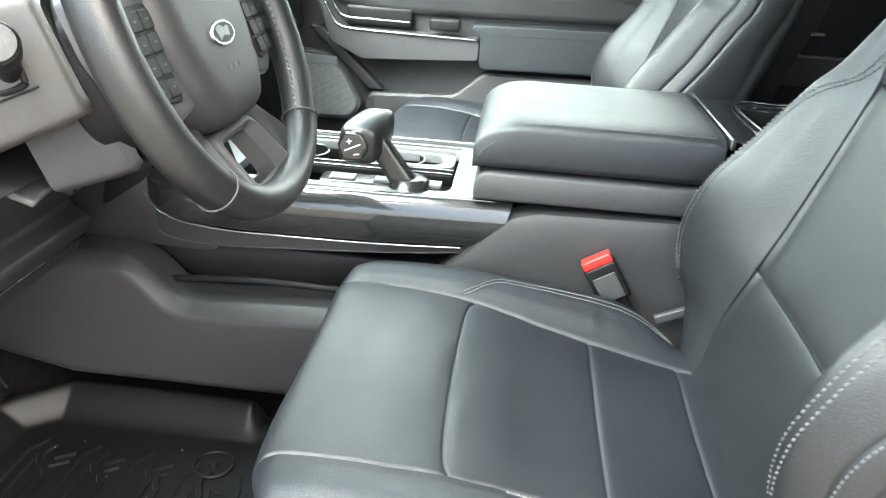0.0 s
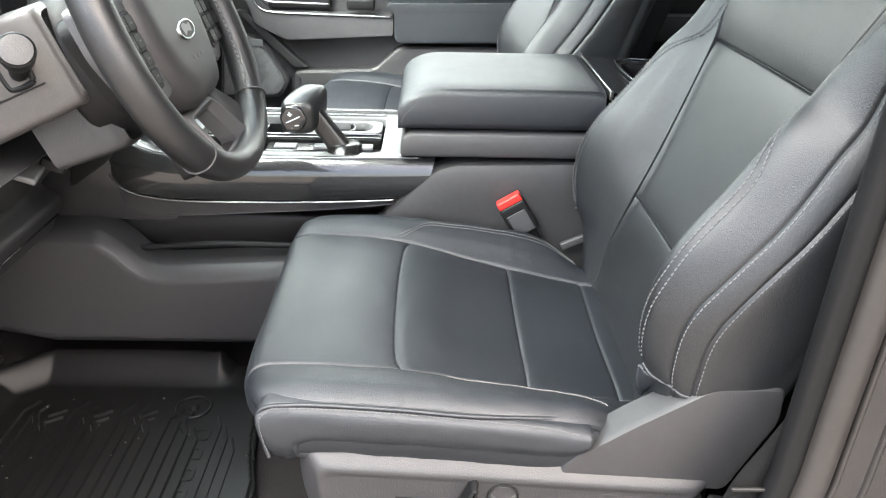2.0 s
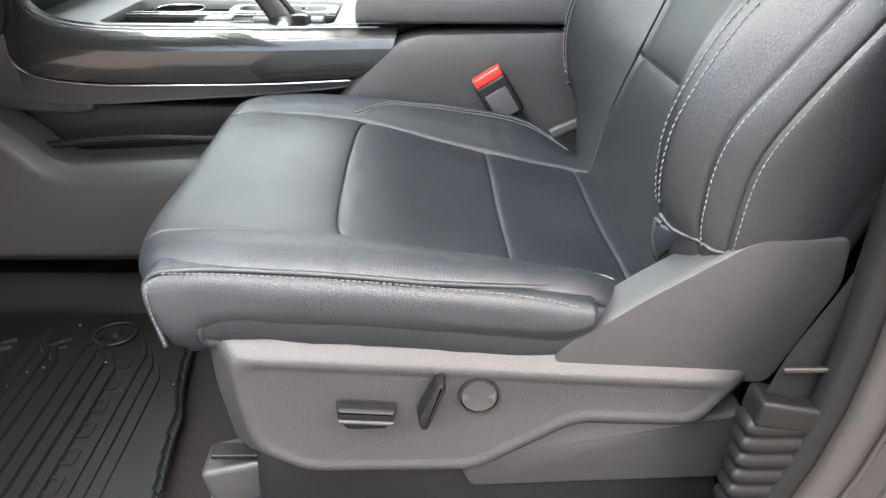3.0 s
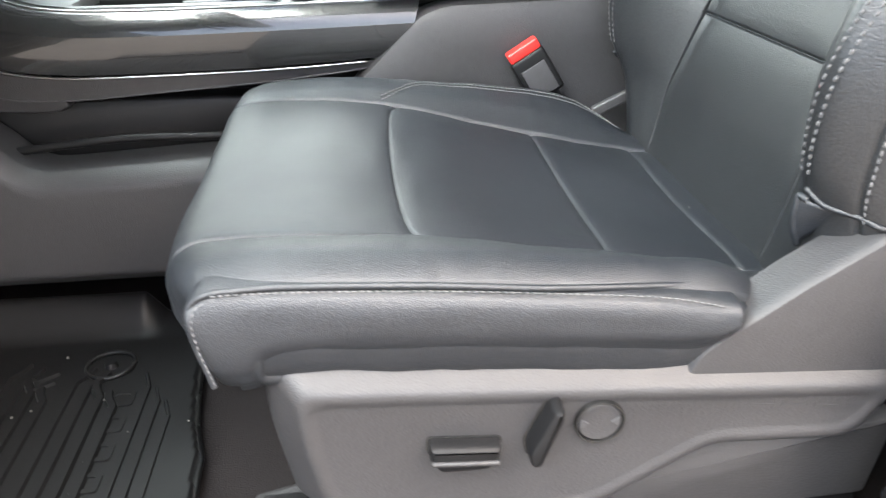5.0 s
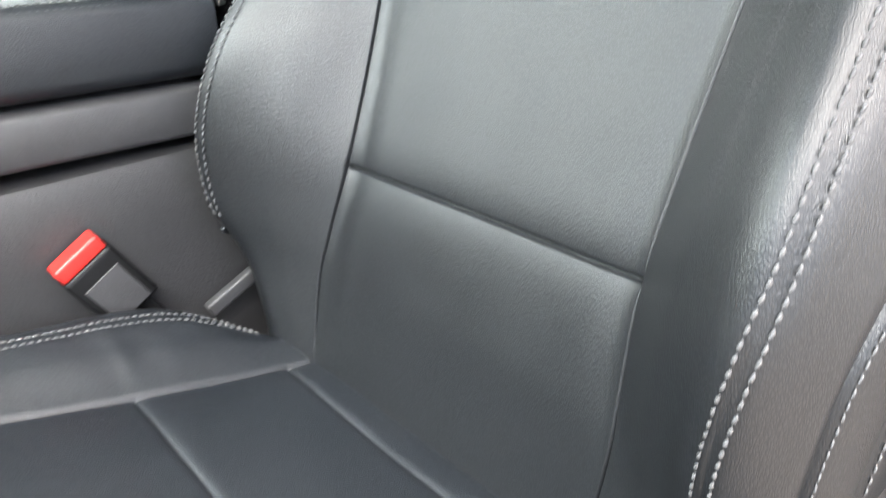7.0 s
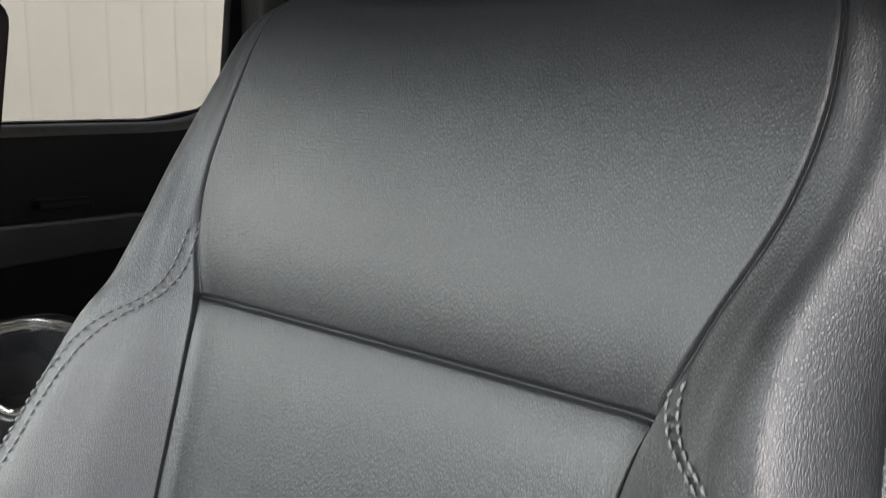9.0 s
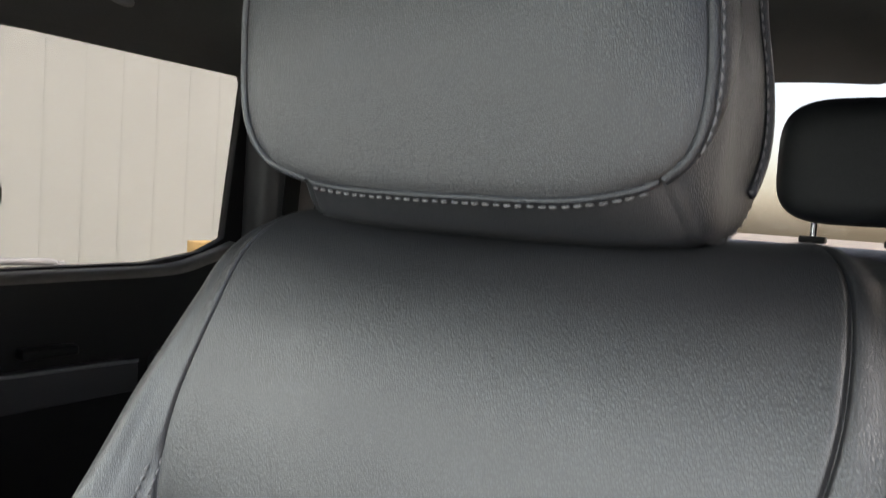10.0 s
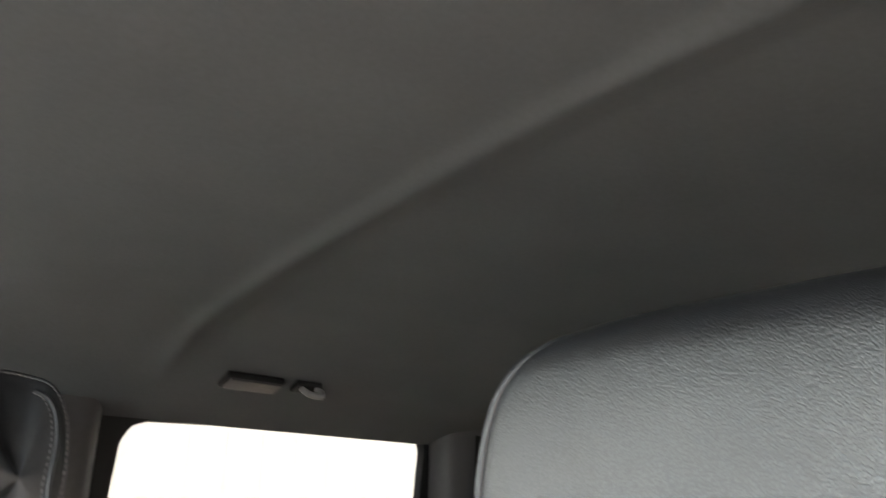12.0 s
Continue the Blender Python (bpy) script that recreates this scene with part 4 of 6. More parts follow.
def build_seat(name, label, dx, y0, near, shield):
    seat = thing(name, (0.05, 0.0, 0.07), label, "seat", "front seats")
    build_cushion(seat, near)
    build_back(seat, near)
    build_headrest(seat, -0.018 * near, near)
    base = part("seat_base", prism_bm([(-0.13, 0.10), (0.33, 0.10), (0.33, 0.30), (0.2, 0.33), (-0.15, 0.33)], "y", -0.225, 0.225, 0.01), PLASTIC_DARK, seat, "black seat frame cover")
    for y in (-0.20, 0.20):
        part("seat_rail", box_bm((0.06, y, 0.085), (0.56, 0.045, 0.035), 0.006), STEEL, seat, "steel slide rail")
        part("rail_cover", box_bm((-0.17, y, 0.155), (0.08, 0.05, 0.05), 0.008, (0, -14, 0)), PLASTIC, seat)
    part("wiring_bracket", box_bm((-0.175, -0.215, 0.192), (0.05, 0.02, 0.006), 0.002), PLASTIC_DARK, seat, "small black bracket")
    if shield:
        build_shield(seat)
    if not shield:
        # its headrest is set forward
        for ob in seat.children_recursive:
            if {ob.name.split(".")[0], ob.parent.name.split(".")[0]} & {"headrest", "post"}:
                ob.data.transform(Matrix.Translation((-0.105, 0, 0)))
    seat.location = (0.05 + dx, y0, 0.07)
    return seat


build_seat("driver_seat", "black leather driver's seat with grey stitching", 0.0, 0.0, -1, True)
build_seat("passenger_seat", "black leather front passenger seat with grey stitching", -0.066, 0.875, 1, False).location.z += 0.038


# ---- centre console ----
def build_console():
    con = thing("centre_console", (-0.1, 0.44, 0.06), "black centre console with lacquered grey trim and chrome edging", "console")
    # body below the tray
    part("body", prism_bm(rounded([(-0.95, 0.08), (0.46, 0.08), (0.46, 0.50), (0.05, 0.505), (-0.03, 0.49), (-0.10, 0.42), (-0.62, 0.42), (-0.95, 0.42)], 0.02, 3), "y", 0.415, 0.575, 0.008), PLASTIC_DARK, con)
    # kick panel with its swept top edge
    edge = [(-0.95, 0.400), (-0.70, 0.398), (-0.62, 0.397), (-0.592, 0.390), (-0.561, 0.366), (-0.535, 0.339), (-0.515, 0.329), (-0.49, 0.3265), (-0.40, 0.331), (-0.286, 0.337), (-0.10, 0.345)]
    out = [tuple(q) for q in smooth_line(edge, 40)] + [(-0.10, 0.165), (-0.72, 0.165), (-0.84, 0.19), (-0.95, 0.24)]
    part("kick_panel", plate_bm(out, "y", [(0, 0.320), (0, 0.262), (0.002, 0.256), (0.017, 0.2395), (0.021, 0.2372), (0.030, 0.2362)]), PLASTIC, con, "black plastic kick panel")
    # pocket lip, and the recess behind the kick panel with shade coloured in
    lip = [(-0.55, 0.288, 0.345), (-0.48, 0.286, 0.352), (-0.40, 0.284, 0.358), (-0.30, 0.286, 0.356), (-0.15, 0.29, 0.350)]
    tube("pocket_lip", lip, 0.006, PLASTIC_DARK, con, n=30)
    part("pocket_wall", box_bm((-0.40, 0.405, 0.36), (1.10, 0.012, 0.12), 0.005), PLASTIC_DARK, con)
    # shoulder panel beside the seat, with its slanted front
    sh = rounded([(-0.135, 0.385), (-0.105, 0.418), (-0.020, 0.503), (0.015, 0.514), (0.46, 0.525), (0.46, 0.12), (-0.135, 0.12)], 0.03, 5)
    # black instead of charcoal: shade of the narrow seat gap put into the colour
    part("side_panel", plate_bm(sh, "y", [(0, 0.33), (0, 0.300), (0.004, 0.291), (0.014, 0.286), (0.030, 0.2850), (0.036, 0.2835), (0.06, 0.2832)]), PLASTIC, con, "charcoal plastic panel beside the seat, blackened for the gap's shade")
    # lacquered trim: an upper and a lower facet, with a chrome line below
    def facet(name, rows, mat, label=""):
        verts = [p for r in rows for p in r]
        k = len(rows[0])
        return link(name, verts, grid_faces(len(rows), k), mat, con, label)
    n = 60
    top = smooth_line([(-0.60, 0.335, 0.600), (-0.565, 0.325, 0.560), (-0.53, 0.315, 0.530), (-0.47, 0.308, 0.517), (-0.36, 0.306, 0.514), (-0.2, 0.306, 0.516), (-0.018, 0.306, 0.519)], n)
    mid = smooth_line([(-0.605, 0.325, 0.565), (-0.575, 0.312, 0.525), (-0.54, 0.300, 0.500), (-0.47, 0.292, 0.487), (-0.36, 0.290, 0.485), (-0.2, 0.290, 0.487), (-0.026, 0.290, 0.491)], n)
    low = smooth_line([(-0.605, 0.322, 0.520), (-0.585, 0.310, 0.475), (-0.55, 0.302, 0.450), (-0.47, 0.298, 0.439), (-0.36, 0.297, 0.438), (-0.2, 0.297, 0.441), (-0.071, 0.297, 0.448)], n)
    inn = top + np.array([0, 0.02, 0.001])
    def between(a, b, k, bow=0.0):
        return [[tuple(a[i] * (1 - f) + b[i] * f - np.array([0, bow * 4 * f * (1 - f), 0])) for i in range(n)] for f in np.linspace(0, 1, k)]
    facet("trim_upper", between(inn, top, 3)[:-1] + between(top, mid, 7, 0.003), TRIM, "lacquered smoky grey trim, upper facet")
    facet("trim_lower", between(mid, low, 7, 0.002), TRIM, "lacquered smoky grey trim, lower facet")
    tube("trim_edge", [tuple(p) for p in top[::3]], 0.0014, CHROME, con, "bright chrome trim edge", n=80)
    tube("chrome_line", [tuple(p + np.array([0, -0.001, -0.004])) for p in low[::3]], 0.0017, CHROME, con, "chrome accent line", n=80)
    drop = np.linspace(0.052, 0.008, n)[:, None] * np.array([[0, 0, -1.0]])
    under = low + np.array([0, 0.004, -0.004]) + drop
    facet("trim_skirt", between(low + np.array([0, 0.002, -0.004]), under, 4), PLASTIC, "black skirt below the trim")
    tube("skirt_edge", [tuple(p) for p in under[::3]], 0.0011, PLASTIC_GREY, con, n=80, sides=6)
    # inner wall coloured deep black in place of the pocket's shade
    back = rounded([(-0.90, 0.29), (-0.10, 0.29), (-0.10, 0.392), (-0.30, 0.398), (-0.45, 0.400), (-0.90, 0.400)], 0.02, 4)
    part("pocket_back", plate_bm(back, "y", [(0, 0.365), (0, 0.335), (0.002, 0.330), (0.006, 0.3275)]), PLASTIC_DARK, con, "inner wall of the side pocket, coloured dark for its shade")
    # tray deck
    deck = rounded([(-0.60, 0.325), (-0.075, 0.310), (-0.075, 0.575), (-0.60, 0.575)], 0.015, 3)
    wells = rounded([(-0.46, 0.335), (-0.115, 0.335), (-0.115, 0.545), (-0.46, 0.545)], 0.02, 3)
    part("tray_deck", framed_bm(deck, wells, "z", 0.500, 0.517, 0.002), SILVER, con, "satin silver console deck")
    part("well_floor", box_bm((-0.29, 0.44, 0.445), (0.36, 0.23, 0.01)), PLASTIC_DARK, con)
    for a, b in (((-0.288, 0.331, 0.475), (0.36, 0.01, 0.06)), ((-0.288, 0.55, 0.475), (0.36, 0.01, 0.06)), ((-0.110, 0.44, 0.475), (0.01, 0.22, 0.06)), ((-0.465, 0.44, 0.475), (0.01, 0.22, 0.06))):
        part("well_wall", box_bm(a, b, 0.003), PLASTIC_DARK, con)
    for y in (0.432, 0.452):
        rib = part("tray_rib", box_bm((-0.285, y, 0.503), (0.33, 0.012, 0.016), 0.003), PLASTIC_DARK, con, "black divider rib")
        part("rib_edge", box_bm((-0.285, y - 0.004, 0.5125), (0.33, 0.003, 0.003), 0.001), CHROME, rib, "thin chrome line")
    part("cup_rim", framed_bm(rounded([(-0.30, 0.462), (-0.122, 0.462), (-0.122, 0.540), (-0.30, 0.540)], 0.02, 4), rounded([(-0.285, 0.474), (-0.14, 0.474), (-0.14, 0.530), (-0.285, 0.530)], 0.028, 4), "z", 0.496, 0.512, 0.002), SILVER, con, "silver cup holder surround")
    for x in (-0.215, -0.385):
        bm = bmesh.new()
        bmesh.ops.create_cone(bm, cap_ends=False, segments=36, radius1=0.036, radius2=0.040, depth=0.06, matrix=pose(x, 0.502, 0.478))
        part("cup_holder", bm, PLASTIC_DARK, con, "black cup holder")
        tube("cup_ring", [(x + 0.040 * math.cos(a), 0.502 + 0.040 * math.sin(a), 0.509) for a in np.linspace(0, 2 * math.pi, 24)], 0.0022, CHROME, con, n=48)
    part("chrome_rail", box_bm((-0.34, 0.578, 0.521), (0.52, 0.008, 0.008), 0.002), CHROME, con, "chrome rail along the far edge")
    part("chrome_inner", box_bm((-0.28, 0.5545, 0.519), (0.33, 0.006, 0.005), 0.001), CHROME, con)
    # gear selector plate with mode keys
    part("selector_plate", box_bm((-0.225, 0.355, 0.514), (0.19, 0.042, 0.010), 0.004), GLOSS_STALK, con)
    for x in (-0.285, -0.215, -0.15):
        part("mode_key", box_bm((x, 0.353, 0.5205), (0.040, 0.022, 0.005), 0.002), SILVER, con, "silver mode key")
    return con


build_console()


def build_shifter():
    sh = thing("gear_selector", (-0.20, 0.365, 0.52), "black gear selector with a chrome stalk", "gear selector")
    base, top = Vector((-0.180, 0.350, 0.512)), Vector((-0.238, 0.352, 0.590))
    bm = bmesh.new()
    d = top - base
    for f, a, b in ((0.0, 0.024, 0.017), (0.3, 0.0225, 0.015), (0.7, 0.021, 0.014), (1.0, 0.021, 0.015)):
        c = base + d * f
        row = [bm.verts.new((c.x + a * math.copysign(abs(math.cos(t)) ** 0.6, math.cos(t)), c.y + b * math.copysign(abs(math.sin(t)) ** 0.6, math.sin(t)), c.z)) for t in np.linspace(0, 2 * math.pi, 20, endpoint=False)]
        if f:
            for i in range(20):
                bm.faces.new((prev[i], prev[(i + 1) % 20], row[(i + 1) % 20], row[i]))
        prev = row
    part("stalk", bm, GLOSS_STALK, sh, "smooth black selector stalk")
    bm = bmesh.new()
    bmesh.ops.create_cone(bm, cap_ends=True, segments=28, radius1=0.042, radius2=0.024, depth=0.02, matrix=pose(-0.178, 0.350, 0.520))
    part("boot", bevel(bm, 0.005, 2), GLOSS_STALK, sh)
    # fist-shaped grip: a pinched barrel that points at the driver
    verts = []
    stations = [(-0.040, 0.002, 0.002), (-0.038, 0.020, 0.021), (-0.030, 0.026, 0.026), (-0.012, 0.027, 0.027), (0.012, 0.025, 0.025), (0.034, 0.021, 0.021), (0.040, 0.014, 0.014), (0.042, 0.002, 0.002)]
    fine = spline(stations, np.linspace(0, len(stations) - 1, 30))
    for u, a, b in fine:
        for t in np.linspace(0, 2 * math.pi, 28, endpoint=False):
            c, s = math.cos(t), math.sin(t)
            verts.append((-0.246 + 0.012 * (u / 0.04) + 1.15 * a * math.copysign(abs(c) ** 0.5, c), 0.356 + u * 0.9, 0.590 + 0.012 * (u / 0.04) + 1.1 * b * math.copysign(abs(s) ** 0.5, s)))
    grip = link("grip", verts, grid_faces(30, 28, True), GRIP, sh, "smooth black selector grip")
    cap = part("button_face", plate_bm(rounded([(-0.2860, 0.5830), (-0.2740, 0.6030), (-0.2480, 0.6010), (-0.2370, 0.5800), (-0.2480, 0.5590), (-0.2760, 0.5570)], 0.006, 3), "y", [(0, 0.327), (0, 0.318), (0.002, 0.3155), (0.004, 0.315)]), GLOSS, sh, "gloss black manual shift button")
    part("divider", box_bm((-0.2620, 0.3142, 0.5800), (0.026, 0.001, 0.0018), 0, (0, -25, 0)), WHITE_INK, cap)
    for p, t in (((-0.2670, 0.3142, 0.5890), 0), ((-0.2670, 0.3142, 0.5890), 90), ((-0.2560, 0.3142, 0.5700), 0)):
        part("shift_mark", box_bm(p, (0.008, 0.001, 0.0016), 0, (0, t - 10, 0)), WHITE_INK, cap)
    tube("chrome_band", [(-0.2770, 0.3220, 0.5760), (-0.2700, 0.3220, 0.5980), (-0.2500, 0.3230, 0.6020), (-0.2320, 0.3250, 0.5880), (-0.2340, 0.3260, 0.5720)], 0.0012, CHROME, grip, n=30)


build_shifter()


def build_armrest():
    arm = thing("console_armrest", (0.09, 0.43, 0.52), "padded black leather console armrest with stitched lid", "armrest")
    # lid: stations along x, each a rounded section in y-z
    def shell(name, x0, x1, y0, y1, z0, z1, nose, r, mat, label):
        verts, n, xs = [], 40, clustered([x0, x0 + nose, x1 - 0.02, x1], 12)
        cy, w = (y0 + y1) / 2, (y1 - y0) / 2
        for x in xs:
            f = min(1.0, max(0.0, (x - x0) / nose))
            e = math.sqrt(max(0.0, 1 - (1 - f) ** 2))
            zt = z0 + (z1 - z0) * (0.45 + 0.55 * e)
            ww = w * (0.965 + 0.035 * e)
            back = min(1.0, (x1 - x) / 0.012)
            zt -= 0.004 * (1 - back)
            for i in range(n):
                t = 2 * math.pi * i / n
                c, s = math.cos(t), math.sin(t)
                verts.append((x, cy + ww * math.copysign(abs(c) ** r, c), (z0 + zt) / 2 + (zt - z0) / 2 * math.copysign(abs(s) ** r, s)))
        faces = grid_faces(len(xs), n, True) + [tuple(range(n))[::-1], tuple((len(xs) - 1) * n + i for i in range(n))]
        return link(name, verts, faces, mat, arm, label)
    lid = shell("lid", -0.082, 0.262, 0.280, 0.585, 0.572, 0.650, 0.075, 0.30, LEATHER, "black leather padded lid")
    shell("box", -0.078, 0.262, 0.284, 0.580, 0.524, 0.573, 0.02, 0.22, PLASTIC_GREY, "black moulded storage box")
    line = [(-0.078, 0.2865, 0.585), (-0.070, 0.284, 0.603), (-0.048, 0.284, 0.622), (-0.02, 0.285, 0.637), (0.01, 0.2865, 0.641), (0.10, 0.287, 0.642), (0.18, 0.287, 0.642), (0.258, 0.288, 0.641)]
    pts = smooth_line(line, 120)
    for s in (-0.0018, 0.0035):
        q = pts + np.array([0, s * 0.6, s])
        stitch_row("lid_stitch", q, np.tile([0, -0.8, 0.6], (120, 1)), lid, 0.0062, 0.0044, 0.0008, 0.0010)
    part("lid_edge", box_bm((0.270, 0.432, 0.640), (0.007, 0.300, 0.016), 0.002), CHROME, arm, "chrome strip at the lid's rear edge")
    # rear shelf with an open bin and its bright rim
    part("rear_shelf", framed_bm(rounded([(0.276, 0.285), (0.50, 0.285), (0.50, 0.580), (0.276, 0.580)], 0.03, 4), rounded([(0.335, 0.330), (0.465, 0.330), (0.465, 0.535), (0.335, 0.535)], 0.035, 4), "z", 0.560, 0.640, 0.003), GLOSS, arm, "gloss black rear console shelf")
    part("bin_floor", box_bm((0.40, 0.43, 0.565), (0.16, 0.23, 0.008)), PLASTIC_DARK, arm)
    tube("bin_rim", [(0.33, 0.33, 0.643), (0.33, 0.535, 0.643), (0.40, 0.548, 0.643), (0.468, 0.535, 0.643), (0.468, 0.33, 0.643), (0.40, 0.318, 0.643)], 0.0018, CHROME, arm, "silver bin rim", n=90, closed=True)
    part("lower_shelf", box_bm((0.385, 0.432, 0.540), (0.23, 0.29, 0.045), 0.01), PLASTIC_DARK, arm)


build_armrest()


def build_buckle():
    b = thing("seat_belt_buckle", (0.16, 0.27, 0.34), "black seat belt buckle with a red release button", "belt buckle")
    m = (0, -32, 0)
    part("body", box_bm((0.130, 0.268, 0.425), (0.048, 0.022, 0.062), 0.005, m), PLASTIC_DARK, b)
    part("button", box_bm((0.1105, 0.268, 0.4565), (0.044, 0.020, 0.014), 0.003, m), RED, b, "red release button")
    part("face_panel", box_bm((0.133, 0.2565, 0.420), (0.034, 0.002, 0.042), 0.001, m), PLASTIC_GREY, b)
    part("stalk", box_bm((0.168, 0.270, 0.368), (0.026, 0.010, 0.08), 0.003, m), PLASTIC_DARK, b)
    br = thing("belt_anchor", (0.23, 0.262, 0.35), "grey belt anchor bracket beside the seat", "bracket")
    part("strap_plate", box_bm((0.232, 0.262, 0.384), (0.055, 0.010, 0.014), 0.003, (0, -25, 0)), PLASTIC_GREY, br)


build_buckle()


def build_belt():
    belt = thing("seat_belt", (0.32, -0.33, 0.10), "black seat belt webbing in a ribbed rubber boot", "seat belt")
    # ribbed boot
    verts, n, rings = [], 24, 105
    for i in range(rings):
        f = i / (rings - 1)
        c = Vector((0.316, -0.316, 0.318)).lerp(Vector((0.306, -0.316, 0.09)), f)
        k = 1 + 0.20 * abs(math.sin(i * math.pi / 8)) - 0.06
        for j in range(n):
            t = 2 * math.pi * j / n
            co, s = math.cos(t), math.sin(t)
            verts.append((c.x + 0.029 * k * math.copysign(abs(co) ** 0.4, co), c.y + 0.014 * k * math.copysign(abs(s) ** 0.4, s), c.z))
    link("boot", verts, grid_faces(rings, n, True), RUBBER, belt, "ribbed black rubber belt boot")
    part("boot_collar", box_bm((0.320, -0.316, 0.322), (0.060, 0.032, 0.026), 0.005, (0, 10, 0)), RUBBER, belt, "black collar on the belt boot")
    web = smooth_line([(0.316, -0.316, 0.31), (0.326, -0.314, 0.345), (0.340, -0.312, 0.385), (0.376, -0.310, 0.46), (0.45, -0.312, 0.66), (0.50, -0.325, 1.10)], 40)
    verts = []
    for p in web:
        for dx, dy in ((-0.024, -0.0008), (0.024, -0.0008), (0.024, 0.0008), (-0.024, 0.0008)):
            verts.append((p[0] + dx, p[1] + dy, p[2] + dx * 0.25))
    link("webbing", verts, grid_faces(40, 4, True), WEBBING, belt, "black woven belt webbing")
    part("guide_bar", box_bm((0.336, -0.322, 0.366), (0.060, 0.005, 0.005), 0.002), SEAL, belt, "grey belt guide bar")


build_belt()


# ---- floor mat and pedal ----
def strip_bm(points, wide, high):
    """A flat-topped rib along a line in the floor's plane."""
    pts = [Vector(p) for p in points]
    bm, rows = bmesh.new(), []
    for i, p in enumerate(pts):
        a, b = pts[max(i - 1, 0)], pts[min(i + 1, len(pts) - 1)]
        side = (b - a).cross(Vector((0, 0, 1))).normalized()
        rows.append([bm.verts.new(p + side * (wide * f) + Vector((0, 0, high * g))) for f, g in ((-0.5, 0), (-0.32, 1), (0.32, 1), (0.5, 0))])
    for a, b in zip(rows, rows[1:]):
        for k in range(4):
            j = (k + 1) % 4
            bm.faces.new((a[k], a[j], b[j], b[k]))
    bm.faces.new(rows[0][::-1])
    bm.faces.new(rows[-1])
    return bm


def build_mat():
    mat = thing("floor_mat", (-0.5, 0.0, 0.07), "black moulded rubber floor mat with raised channels", "floor mat")
    # tray: a floor with a high soft wall along its far and front edges, low along the seat
    xs, ys = np.linspace(-0.86, -0.255, 150), np.linspace(-0.30, 0.300, 150)
    verts = []
    for x in xs:
        for y in ys:
            edge = 0.285 - 0.9 * max(0.0, -0.735 - x) - 0.10 * max(0.0, x + 0.415)
            d = edge - y
            far = 1 - min(1.0, max(0.0, (d - 0.010) / 0.060))
            fore = 1 - min(1.0, max(0.0, (x + 0.835 - 0.012) / 0.055))
            side = 0.14 * max(0.0, min(1.0, (x + 0.33) / 0.05))
            lift = max(far * far * (3 - 2 * far), fore * fore * (3 - 2 * fore) * 0.8, side)
            if x > -0.42:
                lift *= 1 - 0.72 * min(1.0, (x + 0.42) / 0.025)
            roll = 0.014 * max(0.0, 0.008 - max(d, 0.0)) / 0.008 if d < 0.008 else 0.0
            wave = 0.0012 * noise.noise((x * 9, y * 9, 2.0))
            limit = -0.292 - 0.06 * math.sin(max(0.0, min(1.0, (y + 0.02) / 0.30)) * math.pi / 2) - 0.010 * math.cos((y + 0.02) * 14)
            px = min(x, limit) if x > -0.36 else x
            verts.append((px, min(y, edge + 0.002), 0.090 + 0.044 * lift - roll + wave - (0.014 if x > limit else 0.0)))
    tray = link("tray", verts, grid_faces(150, 150), RUBBER, mat, "deep-edged rubber tray")
    sol = tray.modifiers.new("thick", "SOLIDIFY")
    sol.thickness, sol.offset = 0.004, 1
    # bent channel ribs, running across the footwell in groups
    z = 0.0895
    for g in range(4):
        for i in range(4):
            x = -0.745 + g * 0.088 + i * 0.0205
            top = 0.118 + (0.024, 0.012, -0.010, -0.030)[i] - (0.02 if g == 3 else 0.0)
            bend = 0.016 if i < 2 else -0.012
            part("channel_rib", strip_bm([(x + bend, top + 0.030, z), (x + bend * 0.8, top + 0.018, z), (x, top, z), (x, 0.0, z), (x, -0.28, z)], 0.0125, 0.0050), RUBBER, mat)
    for i in range(3):
        x = -0.680 + 0.080 * i
        for dy in (0.0, -0.019):
            part("short_rib", strip_bm([(x - 0.012, 0.128 + dy, z), (x + 0.014, 0.145 + dy, z)], 0.0050, 0.0055), RUBBER, mat)
    for i in range(3):
        x = -0.385 + 0.018 * i
        part("border_rib", strip_bm([(x - 0.010, 0.135 - 0.03 * i, z), (x, 0.105 - 0.03 * i, z), (x, -0.28, z)], 0.0050, 0.0030), RUBBER, mat)
    tube("retainer_ring", [(-0.445 + 0.030 * math.cos(a), 0.157 + 0.030 * math.sin(a), 0.0925) for a in np.linspace(0, 2 * math.pi, 24)], 0.0028, RUBBER, mat, "round mat retainer", n=48)
    bm = bmesh.new()
    bmesh.ops.create_cone(bm, cap_ends=True, segments=24, radius1=0.009, radius2=0.007, depth=0.008, matrix=pose(-0.445, 0.157, 0.0935))
    part("retainer_pin", bm, PLASTIC_DARK, mat)
    # worn raised symbols in a row beside the channels, as plain frames
    for i in range(6):
        y = 0.085 - i * 0.048
        box = [(-0.428, y - 0.015), (-0.398, y - 0.015), (-0.398, y + 0.015), (-0.428, y + 0.015)]
        part("raised_mark", framed_bm(rounded(box, 0.006, 3), rounded(inset(box, 0.006), 0.004, 3), "z", 0.0885, 0.0915), RUBBER, mat)
    # crumbs of pale grit
    for i in range(14):
        x, y = random.uniform(-0.72, -0.32), random.uniform(-0.16, 0.20)
        r = random.uniform(0.0009, 0.0018)
        part("grit", box_bm((x, y, 0.0935 + r), (r * 2, r * 1.6, r * 1.4), r * 0.4, (random.uniform(0, 90), 0, random.uniform(0, 90)), 1), SILL_GREY, mat)


build_mat()


